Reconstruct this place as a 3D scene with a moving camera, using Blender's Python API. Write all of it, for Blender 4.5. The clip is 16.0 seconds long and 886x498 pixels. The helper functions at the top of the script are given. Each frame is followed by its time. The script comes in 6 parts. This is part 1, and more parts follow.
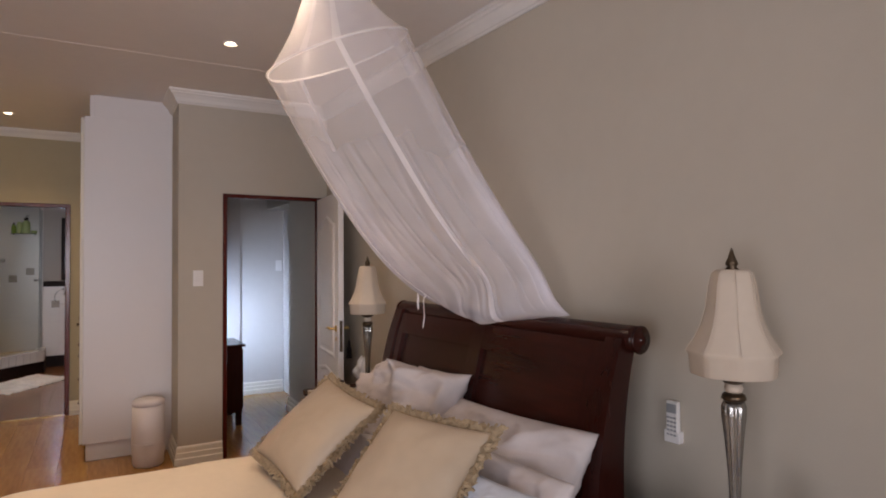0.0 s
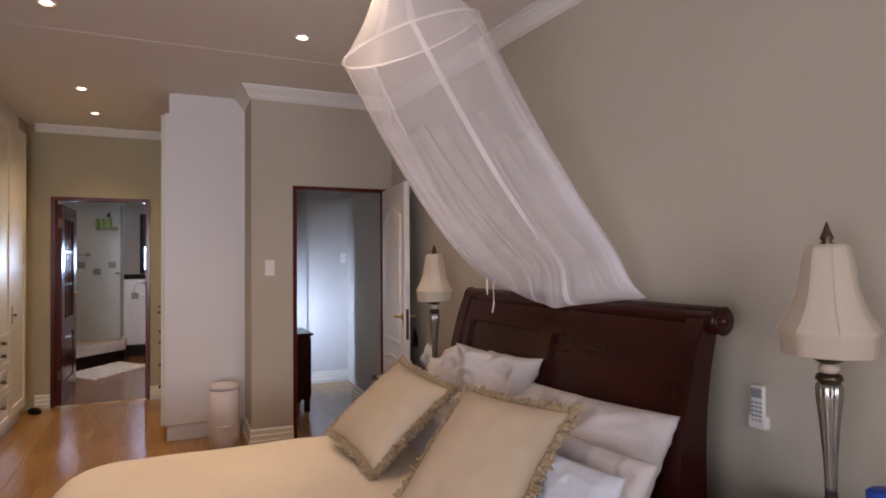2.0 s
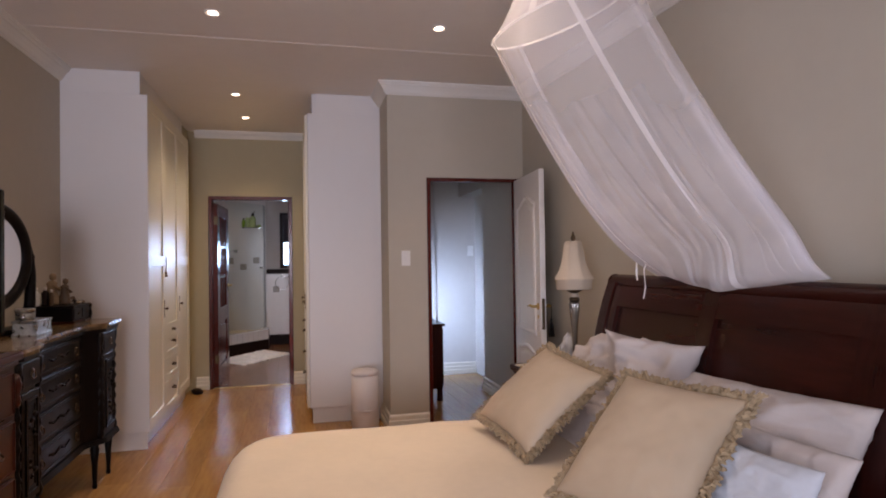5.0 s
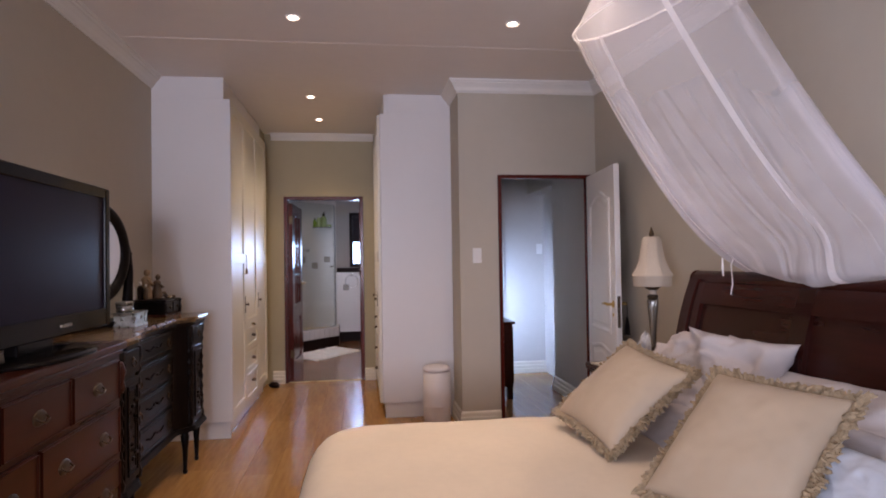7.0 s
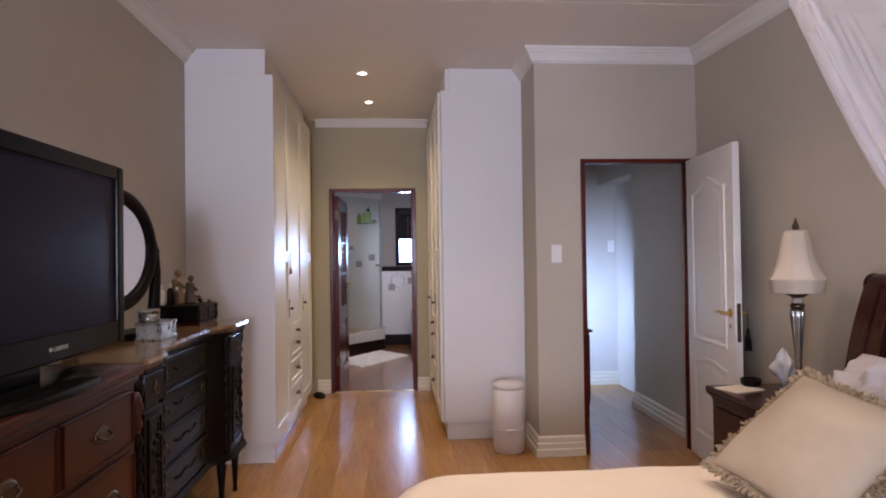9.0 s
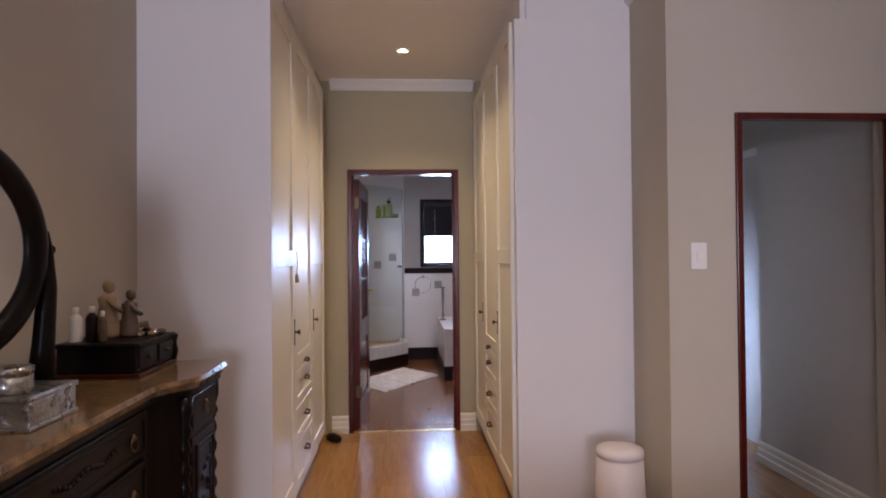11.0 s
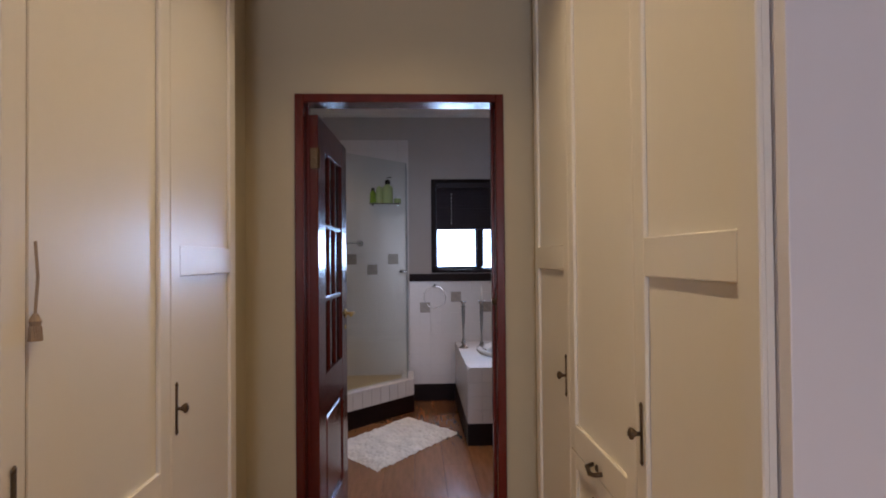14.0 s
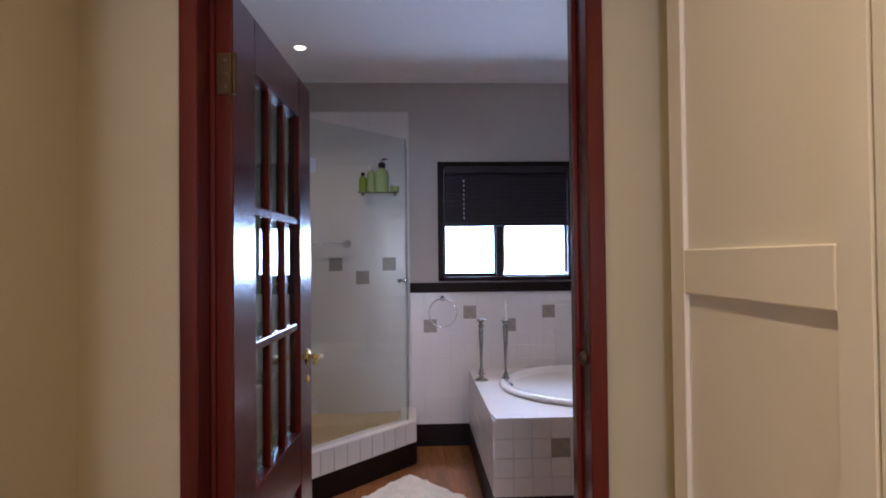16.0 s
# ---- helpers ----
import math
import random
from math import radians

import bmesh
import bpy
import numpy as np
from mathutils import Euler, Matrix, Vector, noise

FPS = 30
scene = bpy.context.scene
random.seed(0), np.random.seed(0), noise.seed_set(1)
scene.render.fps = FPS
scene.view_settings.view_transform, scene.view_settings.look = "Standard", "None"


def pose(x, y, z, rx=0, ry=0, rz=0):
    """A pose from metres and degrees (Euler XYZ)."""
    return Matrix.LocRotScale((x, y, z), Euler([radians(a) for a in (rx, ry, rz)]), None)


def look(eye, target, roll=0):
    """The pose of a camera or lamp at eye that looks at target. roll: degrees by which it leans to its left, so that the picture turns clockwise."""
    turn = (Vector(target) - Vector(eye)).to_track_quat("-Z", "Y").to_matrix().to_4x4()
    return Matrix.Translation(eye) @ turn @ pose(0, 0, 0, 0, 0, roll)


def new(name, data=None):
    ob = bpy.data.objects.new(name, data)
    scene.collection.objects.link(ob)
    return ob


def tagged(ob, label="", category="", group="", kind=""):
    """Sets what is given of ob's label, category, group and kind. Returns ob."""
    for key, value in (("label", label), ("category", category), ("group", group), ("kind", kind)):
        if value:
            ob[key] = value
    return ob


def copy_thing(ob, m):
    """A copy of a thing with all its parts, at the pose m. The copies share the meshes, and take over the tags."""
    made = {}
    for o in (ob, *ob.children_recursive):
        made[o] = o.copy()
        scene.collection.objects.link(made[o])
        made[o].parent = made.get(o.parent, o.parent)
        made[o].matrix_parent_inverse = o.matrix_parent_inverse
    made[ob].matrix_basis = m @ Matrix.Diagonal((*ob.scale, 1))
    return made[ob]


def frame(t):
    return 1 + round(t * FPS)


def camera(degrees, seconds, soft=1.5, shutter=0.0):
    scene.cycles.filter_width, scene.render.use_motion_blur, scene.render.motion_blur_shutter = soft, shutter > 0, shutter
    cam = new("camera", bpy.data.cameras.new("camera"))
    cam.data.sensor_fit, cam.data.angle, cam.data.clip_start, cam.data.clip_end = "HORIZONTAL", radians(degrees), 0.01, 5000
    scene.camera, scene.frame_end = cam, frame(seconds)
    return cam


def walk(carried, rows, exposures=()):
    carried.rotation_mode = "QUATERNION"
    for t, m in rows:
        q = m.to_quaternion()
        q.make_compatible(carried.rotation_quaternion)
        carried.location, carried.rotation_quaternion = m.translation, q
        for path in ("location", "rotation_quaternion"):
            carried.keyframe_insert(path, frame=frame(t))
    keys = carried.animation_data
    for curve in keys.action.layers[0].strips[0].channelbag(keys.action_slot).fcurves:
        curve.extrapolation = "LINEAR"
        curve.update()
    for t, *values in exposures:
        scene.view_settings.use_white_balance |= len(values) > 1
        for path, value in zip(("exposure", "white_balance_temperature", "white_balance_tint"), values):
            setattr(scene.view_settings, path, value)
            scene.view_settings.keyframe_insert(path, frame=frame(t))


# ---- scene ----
cam = camera(72.4, 16.0, soft=1.9)
PATH = [
    (0, (0.415, 0.204, 1.487), (1.405, 1.941, 1.528), -0.3),
    (0.5, (0.407, 0.207, 1.473), (1.349, 1.971, 1.51), -0.4),
    (1, (0.394, 0.214, 1.455), (1.295, 1.999, 1.492), -0.4),
    (1.5, (0.372, 0.216, 1.442), (1.238, 2.018, 1.478), -0.4),
    (2, (0.352, 0.227, 1.426), (1.178, 2.049, 1.46), -0.4),
    (2.5, (0.331, 0.23, 1.416), (1.106, 2.073, 1.448), -0.5),
    (3, (0.305, 0.239, 1.407), (1.03, 2.103, 1.437), -0.5),
    (3.5, (0.293, 0.261, 1.401), (0.959, 2.146, 1.43), -0.6),
    (4, (0.268, 0.264, 1.389), (0.871, 2.171, 1.417), -0.7),
    (4.5, (0.244, 0.296, 1.375), (0.778, 2.223, 1.404), -0.8),
    (7, (0.156, 0.307, 1.341), (0.422, 2.289, 1.376), -0.9),
    (7.5, (0.129, 0.328, 1.349), (0.354, 2.316, 1.381), -1.0),
    (8, (0.087, 0.447, 1.347), (0.267, 2.438, 1.378), -1.0),
    (8.5, (0.021, 0.672, 1.34), (0.179, 2.666, 1.371), -0.9),
    (9, (-0.011, 1.001, 1.35), (0.138, 2.996, 1.38), -0.8),
    (9.5, (-0.053, 1.353, 1.355), (0.085, 3.348, 1.381), -0.9),
    (9.7, (-0.083, 1.497, 1.355), (0.054, 3.492, 1.386), -0.9),
    (11.8, (-0.282, 3.024, 1.386), (-0.164, 5.02, 1.409), -0.4),
    (12, (-0.271, 3.184, 1.383), (-0.155, 5.181, 1.408), -0.6),
    (12.5, (-0.244, 3.537, 1.387), (-0.137, 5.534, 1.412), -0.6),
    (13, (-0.237, 3.912, 1.39), (-0.136, 5.909, 1.416), -0.7),
    (13.5, (-0.224, 4.276, 1.387), (-0.127, 6.274, 1.412), -0.7),
    (14, (-0.199, 4.669, 1.375), (-0.109, 6.667, 1.407), -0.5),
    (14.5, (-0.206, 5.028, 1.375), (-0.119, 7.026, 1.405), -0.6),
    (15, (-0.211, 5.353, 1.386), (-0.125, 7.351, 1.415), -0.7),
    (15.5, (-0.202, 5.66, 1.393), (-0.119, 7.658, 1.427), -0.6),
    (16, (-0.222, 5.958, 1.402), (-0.13, 7.956, 1.438), -0.6),
]
walk(cam, [(t, look(eye, target, roll)) for t, eye, target, roll in PATH], exposures=[(0, -0.12, 7350, 27), (4.5, -0.02, 6950, 29), (7, 0.11, 6550, 31), (8.5, 0.30, 6300, 28), (9.5, 0.4, 6300, 29), (12.5, -0.03, 6650, 31), (13, -0.10, 6600, 31), (14, -0.03, 6450, 30), (15, 0.10, 6300, 30), (16, 0.45, 6250, 31)])

# world: pale daylight sky
world = bpy.data.worlds.new("sky")
scene.world = world
world.use_nodes = True
wn = world.node_tree.nodes
sky = wn.new("ShaderNodeTexSky")
sky.sky_type, sky.sun_disc = "NISHITA", False
sky.sun_elevation, sky.sun_rotation = radians(40), radians(200)
wn["Background"].inputs[1].default_value = 0.12
world.node_tree.links.new(sky.outputs[0], wn["Background"].inputs[0])
sun = new("sun", bpy.data.lights.new("sun", "SUN"))
sun.data.energy, sun.data.angle, sun.data.color = 0.6, radians(12), (1, 0.95, 0.88)
sun.matrix_world = look((6, 16, 12), (0, 10, 0))


def area_lamp(name, eye, target, w, h, power, colour, spread=180):
    d = bpy.data.lights.new(name, "AREA")
    d.shape, d.size, d.size_y, d.energy, d.color, d.spread = "RECTANGLE", w, h, power, colour, radians(spread)
    ob = new(name, d)
    ob.matrix_world = look(eye, target)
    return ob


DAY = (0.73, 0.86, 1.0)
WARM = (1.0, 0.85, 0.62)
YELLOW = (0.98, 0.80, 0.44)
area_lamp("window_light", (-0.40, -3.96, 1.50), (-0.25, 3, 2.7), 1.9, 1.5, 70, DAY, 110)
area_lamp("west_window_light", (-1.44, -0.35, 1.10), (2.07, 3.0, 1.75), 1.3, 1.7, 14, DAY, 95)
# next: unseen lamp added to brighten the hall's end; no window stands there
area_lamp("hall_window_light", (1.14, 6.50, 0.80), (1.75, 7.25, 0.65), 0.45, 0.7, 23, (0.44, 0.68, 1.0), 110)
area_lamp("bath_window_light", (0.47, 10.70, 1.46), (0.40, 8.5, 1.95), 1.0, 0.36, 30, (0.45, 0.70, 1.0))


# ---- materials ----
def material(name, base, rough=0.5, metal=0.0, vary=0.12, scale=6.0, bump=0.0, bump_scale=60.0, coat=0.0, stretch=(1, 1, 1), second=None, rnd=0.0, spec=0.5, worn=0.15):
    """Painted, wooden or cloth surface: two scales of colour variation, roughness variation and fine relief."""
    m = bpy.data.materials.new(name)
    m.use_nodes = True
    nt = m.node_tree
    n, l = nt.nodes, nt.links
    b = n["Principled BSDF"]
    tc = n.new("ShaderNodeTexCoord")
    mp = n.new("ShaderNodeMapping")
    mp.inputs["Scale"].default_value = stretch
    l.new(tc.outputs["Object"], mp.inputs[0])
    n1, n2 = n.new("ShaderNodeTexNoise"), n.new("ShaderNodeTexNoise")
    n1.inputs["Scale"].default_value, n1.inputs["Detail"].default_value = scale, 5
    n2.inputs["Scale"].default_value, n2.inputs["Detail"].default_value = scale * 9, 4
    l.new(mp.outputs[0], n1.inputs["Vector"])
    l.new(mp.outputs[0], n2.inputs["Vector"])
    add = n.new("ShaderNodeMath")
    add.operation = "MULTIPLY_ADD"
    l.new(n2.outputs[0], add.inputs[0])
    add.inputs[1].default_value = 0.5
    l.new(n1.outputs[0], add.inputs[2])
    out = add.outputs[0]
    if rnd:
        info = n.new("ShaderNodeObjectInfo")
        a2 = n.new("ShaderNodeMath")
        a2.operation = "MULTIPLY_ADD"
        l.new(info.outputs["Random"], a2.inputs[0])
        a2.inputs[1].default_value = rnd
        sub = n.new("ShaderNodeMath")
        sub.operation = "SUBTRACT"
        l.new(out, sub.inputs[0])
        sub.inputs[1].default_value = rnd / 2
        l.new(sub.outputs[0], a2.inputs[2])
        out = a2.outputs[0]
    ramp = n.new("ShaderNodeValToRGB")
    lo = [c * (1 - vary) for c in base]
    hi = [min(1, c * (1 + vary)) for c in (second or base)]
    ramp.color_ramp.elements[0].position, ramp.color_ramp.elements[0].color = 0.4, (*lo, 1)
    ramp.color_ramp.elements[1].position, ramp.color_ramp.elements[1].color = 1.0, (*hi, 1)
    l.new(out, ramp.inputs[0])
    l.new(ramp.outputs[0], b.inputs["Base Color"])
    mr = n.new("ShaderNodeMapRange")
    mr.inputs["To Min"].default_value, mr.inputs["To Max"].default_value = rough * (1 - worn), min(1, rough * (1 + worn))
    l.new(n1.outputs[0], mr.inputs[0])
    l.new(mr.outputs[0], b.inputs["Roughness"])
    b.inputs["Metallic"].default_value = metal
    b.inputs["Specular IOR Level"].default_value = spec
    b.inputs["Coat Weight"].default_value = coat
    b.inputs["Coat Roughness"].default_value = 0.12
    if bump:
        n3 = n.new("ShaderNodeTexNoise")
        n3.inputs["Scale"].default_value, n3.inputs["Detail"].default_value = bump_scale, 3
        l.new(mp.outputs[0], n3.inputs["Vector"])
        bp = n.new("ShaderNodeBump")
        bp.inputs["Strength"].default_value, bp.inputs["Distance"].default_value = bump, 0.004
        l.new(n3.outputs[0], bp.inputs["Height"])
        l.new(bp.outputs[0], b.inputs["Normal"])
    return m


def wood(name, base, second, rough=0.3, axis="y", coat=0.3, rnd=0.0, grain=4.0, vary=0.15, spec=0.35):
    s = {"x": (0.12, 1, 1), "y": (1, 0.12, 1), "z": (1, 1, 0.12)}[axis]
    return material(name, base, rough, 0, vary, grain, 0.08, 40, coat, s, second, rnd, spec)


def glowing(name, colour, strength):
    m = bpy.data.materials.new(name)
    m.use_nodes = True
    b = m.node_tree.nodes["Principled BSDF"]
    b.inputs["Base Color"].default_value = (*colour, 1)
    b.inputs["Emission Color"].default_value = (*colour, 1)
    b.inputs["Emission Strength"].default_value = strength
    return m


def glass(name, rough=0.0, tint=(1, 1, 1), gloss=0.6):
    """Thin pane: clear, with a mirror reflection that grows at grazing angles."""
    m = bpy.data.materials.new(name)
    m.use_nodes = True
    n, l = m.node_tree.nodes, m.node_tree.links
    n.remove(n["Principled BSDF"])
    tr, gl, mx, lw, pw_, ma = (n.new("ShaderNodeBsdfTransparent"), n.new("ShaderNodeBsdfGlossy"), n.new("ShaderNodeMixShader"), n.new("ShaderNodeLayerWeight"),
                               n.new("ShaderNodeMath"), n.new("ShaderNodeMath"))
    tr.inputs[0].default_value = (*tint, 1)
    gl.inputs["Roughness"].default_value = rough
    pw_.operation, ma.operation = "POWER", "MULTIPLY_ADD"
    pw_.inputs[1].default_value = 4.0
    ma.inputs[1].default_value, ma.inputs[2].default_value = gloss, 0.05 * gloss / 0.6
    l.new(lw.outputs["Facing"], pw_.inputs[0])
    l.new(pw_.outputs[0], ma.inputs[0])
    l.new(ma.outputs[0], mx.inputs[0])
    l.new(tr.outputs[0], mx.inputs[1])
    l.new(gl.outputs[0], mx.inputs[2])
    l.new(mx.outputs[0], n["Material Output"].inputs[0])
    return m


def gauze(name, density, colour=(0.9, 0.88, 0.9)):
    """Fine netting: threads that scatter light both ways, with open holes between them, gathered tighter towards the lower end."""
    m = bpy.data.materials.new(name)
    m.use_nodes = True
    n, l = m.node_tree.nodes, m.node_tree.links
    n.remove(n["Principled BSDF"])
    tr, df, tl, mx, m2 = (n.new("ShaderNodeBsdfTransparent"), n.new("ShaderNodeBsdfDiffuse"), n.new("ShaderNodeBsdfTranslucent"),
                          n.new("ShaderNodeMixShader"), n.new("ShaderNodeMixShader"))
    df.inputs[0].default_value = tl.inputs[0].default_value = (*colour, 1)
    tc, nz, mr = n.new("ShaderNodeTexCoord"), n.new("ShaderNodeTexNoise"), n.new("ShaderNodeMapRange")
    nz.inputs["Scale"].default_value = 5
    l.new(tc.outputs["Object"], nz.inputs["Vector"])
    mr.inputs["To Min"].default_value, mr.inputs["To Max"].default_value = density * 0.75, density * 1.25
    l.new(nz.outputs[0], mr.inputs[0])
    sp, mz, mu = n.new("ShaderNodeSeparateXYZ"), n.new("ShaderNodeMapRange"), n.new("ShaderNodeMath")
    mu.operation = "MULTIPLY"
    l.new(tc.outputs["Object"], sp.inputs[0])
    l.new(sp.outputs["Z"], mz.inputs[0])
    for k, val in (("From Min", -0.75), ("From Max", -1.5), ("To Min", 1.0), ("To Max", 1.9)):
        mz.inputs[k].default_value = val
    l.new(mr.outputs[0], mu.inputs[0])
    l.new(mz.outputs[0], mu.inputs[1])
    m2.inputs[0].default_value = 0.4
    l.new(df.outputs[0], m2.inputs[1])
    l.new(tl.outputs[0], m2.inputs[2])
    l.new(mu.outputs[0], mx.inputs[0])
    l.new(tr.outputs[0], mx.inputs[1])
    l.new(m2.outputs[0], mx.inputs[2])
    l.new(mx.outputs[0], n["Material Output"].inputs[0])
    return m


M = dict(
    wall=material("taupe_paint", (0.485, 0.435, 0.36), 0.75, vary=0.04, scale=1.5, bump=0.12, bump_scale=180),
    # same taupe paint, with the corridor's yellow lamplight put into the colour
    corridor=material("taupe_paint_lamplit", (0.42, 0.365, 0.25), 0.75, vary=0.04, scale=1.5, bump=0.12, bump_scale=180),
    hallwall=material("grey_paint", (0.56, 0.53, 0.50), 0.75, vary=0.04, scale=1.5, bump=0.12, bump_scale=180),
    bathwall=material("grey_bath_paint", (0.47, 0.43, 0.40), 0.7, vary=0.04, scale=1.5, bump=0.1, bump_scale=180),
    ceiling=material("ceiling_paint", (0.80, 0.77, 0.75), 0.8, vary=0.03, scale=1.2, bump=0.06, bump_scale=120),
    plaster=material("cornice_plaster", (0.76, 0.74, 0.71), 0.6, vary=0.03, scale=3),
    skirt=material("cream_gloss_paint", (0.74, 0.69, 0.60), 0.35, vary=0.05, scale=4),
    cupboard=material("white_lacquer", (0.74, 0.71, 0.70), 0.37, vary=0.015, scale=2, spec=0.5),
    cupdoor=material("ivory_lacquer", (0.76, 0.72, 0.63), 0.37, vary=0.015, scale=2, spec=0.5),
    whitedoor=material("white_door_paint", (0.76, 0.74, 0.73), 0.4, vary=0.04, scale=3),
    plastic=material("white_plastic", (0.78, 0.76, 0.74), 0.35, vary=0.02),
    binplastic=material("pinkish_white_plastic", (0.68, 0.62, 0.61), 0.45, vary=0.03),
    greyplastic=material("grey_plastic", (0.3, 0.31, 0.32), 0.4, vary=0.05),
    plank=wood("laminate_plank", (0.285, 0.128, 0.037), (0.445, 0.23, 0.075), 0.24, "y", 0.1, rnd=0.10, grain=5),
    plankdark=wood("reddish_laminate", (0.20, 0.078, 0.030), (0.34, 0.145, 0.055), 0.20, "y", 0.35, rnd=0.10, grain=5, spec=0.55),
    joint=material("dark_joint", (0.10, 0.05, 0.025), 0.6),
    mahog=wood("mahogany", (0.045, 0.0055, 0.004), (0.10, 0.013, 0.008), 0.22, "z", 0.10, spec=0.28),
    sleigh=wood("dark_cherry", (0.017, 0.0034, 0.0025), (0.040, 0.008, 0.005), 0.24, "y", 0.05, spec=0.25),
    sleighz=wood("dark_cherry_upright", (0.017, 0.0034, 0.0025), (0.038, 0.0075, 0.005), 0.22, "z", 0.08, spec=0.28),
    chest=wood("red_mahogany", (0.019, 0.0037, 0.0019), (0.054, 0.0105, 0.004), 0.28, "y", 0.04, spec=0.2),
    ebony=wood("carved_dark_oak", (0.003, 0.002, 0.002), (0.009, 0.0055, 0.005), 0.36, "z", 0.03, grain=9, spec=0.10),
    marble=material("brown_marble", (0.034, 0.016, 0.008), 0.15, vary=0.6, scale=22, coat=0.0, spec=0.5, second=(0.15, 0.09, 0.042)),
    brass=material("brass", (0.60, 0.42, 0.16), 0.28, 1.0, vary=0.1),
    oldbrass=material("old_brass", (0.11, 0.07, 0.035), 0.3, 0.9, vary=0.2, scale=20),
    bronze=material("dark_bronze", (0.10, 0.07, 0.045), 0.4, 0.9, vary=0.2),
    seal=material("grey_seal", (0.30, 0.32, 0.31), 0.5, vary=0.08),
    chrome=material("chrome", (0.82, 0.83, 0.85), 0.08, 1.0, vary=0.02),
    silver=material("aged_silver", (0.38, 0.36, 0.32), 0.28, 1.0, vary=0.35, scale=30, bump=0.9, bump_scale=70),
    pewter=material("fluted_pewter", (0.34, 0.33, 0.31), 0.25, 0.95, vary=0.15),
    duvet=material("cream_duvet", (0.74, 0.62, 0.48), 0.85, vary=0.05, scale=3, bump=0.25, bump_scale=9),
    pillow=material("pale_cotton", (0.53, 0.475, 0.46), 0.9, vary=0.05, scale=5, bump=0.3, bump_scale=14),
    pillowb=material("bluish_cotton", (0.52, 0.55, 0.61), 0.9, vary=0.06, scale=6, bump=0.3, bump_scale=14),
    silk=material("champagne_silk", (0.47, 0.365, 0.26), 0.45, vary=0.05, scale=2.0, bump=0.06, bump_scale=150),
    fringe=material("tan_fringe", (0.33, 0.24, 0.145), 0.9, vary=0.4, scale=60),
    shade=material("ivory_shade", (0.56, 0.47, 0.375), 0.85, vary=0.05, scale=4, bump=0.2, bump_scale=60),
    net=gauze("white_netting", 0.23, (0.95, 0.93, 0.98)),
    netcone=gauze("white_net_top", 0.36, (0.95, 0.93, 0.96)),
    doorglass=glass("greenish_glass", 0.0, (0.62, 0.72, 0.68)),
    netband=gauze("net_ribbon", 0.5),
    black=material("gloss_black", (0.004, 0.003, 0.003), 0.16, vary=0.05, spec=0.10),
    screen=material("tv_screen", (0.011, 0.007, 0.018), 0.28, vary=0.02, spec=0.06, worn=0.0),
    dark=material("dark_stain", (0.014, 0.006, 0.005), 0.5, vary=0.2, spec=0.15),
    blindwood=material("dark_blind_slat", (0.030, 0.020, 0.024), 0.45, vary=0.15, spec=0.3),
    tile=material("white_tile", (0.72, 0.68, 0.66), 0.24, vary=0.03, scale=3, rnd=0.07),
    tiledeco=material("brown_tile", (0.28, 0.235, 0.195), 0.3, vary=0.3, scale=25),
    grout=material("grout", (0.60, 0.565, 0.545), 0.8),
    enamel=material("white_enamel", (0.82, 0.81, 0.80), 0.07, vary=0.01, coat=0.5),
    mosaic=material("beige_shower_floor", (0.58, 0.44, 0.26), 0.4, vary=0.22, scale=30),
    mosaicgrout=material("beige_grout", (0.40, 0.32, 0.21), 0.8, vary=0.1),
    rug=material("white_shaggy_rug", (0.74, 0.69, 0.63), 0.95, vary=0.18, scale=9, bump=0.9, bump_scale=60),
    mirror=material("mirror_silver", (0.86, 0.87, 0.88), 0.02, 1.0, vary=0.0),
    glass=glass("clear_glass"),
    showerglass=glass("shower_glass", 0.0, (0.92, 0.95, 0.94), 0.6),
    lamp=glowing("downlight_glow", (1.0, 0.86, 0.64), 14.0),
    outside=glowing("bright_outdoors", (0.42, 0.70, 1.0), 9.0),
    blue=material("blue_plastic", (0.01, 0.06, 0.42), 0.35, vary=0.05),
    green=material("green_bottle", (0.20, 0.34, 0.03), 0.25, vary=0.1),
    lime=material("pale_green_bottle", (0.42, 0.52, 0.22), 0.25, vary=0.08),
    cream=material("cream_figure", (0.30, 0.21, 0.13), 0.6, vary=0.25, scale=20),
    umber=material("brown_figure", (0.10, 0.06, 0.035), 0.5, vary=0.4, scale=20),
    paper=material("folded_paper", (0.62, 0.55, 0.45), 0.8, vary=0.1),
    tissue=material("white_tissue", (0.60, 0.60, 0.63), 0.85, vary=0.05, bump=0.3, bump_scale=20),
)


# ---- mesh helpers ----
def mesh_ob(name, bm, mat, smooth=False):
    me = bpy.data.meshes.new(name)
    bmesh.ops.recalc_face_normals(bm, faces=bm.faces)
    for f in bm.faces:
        f.smooth = smooth
    bm.to_mesh(me)
    bm.free()
    me.materials.append(mat)
    return new(name, me)


def part(name, bm, mat, parent, label="", smooth=False):
    ob = mesh_ob(name, bm, mat, smooth)
    ob.parent = parent
    if label:
        tagged(ob, label)
    return ob


def thing(name, loc, label, category, group="", kind="", rz=0):
    ob = new(name)
    ob.empty_display_size = 0.05
    ob.matrix_basis = pose(*loc, 0, 0, rz)
    return tagged(ob, label, category, group, kind)


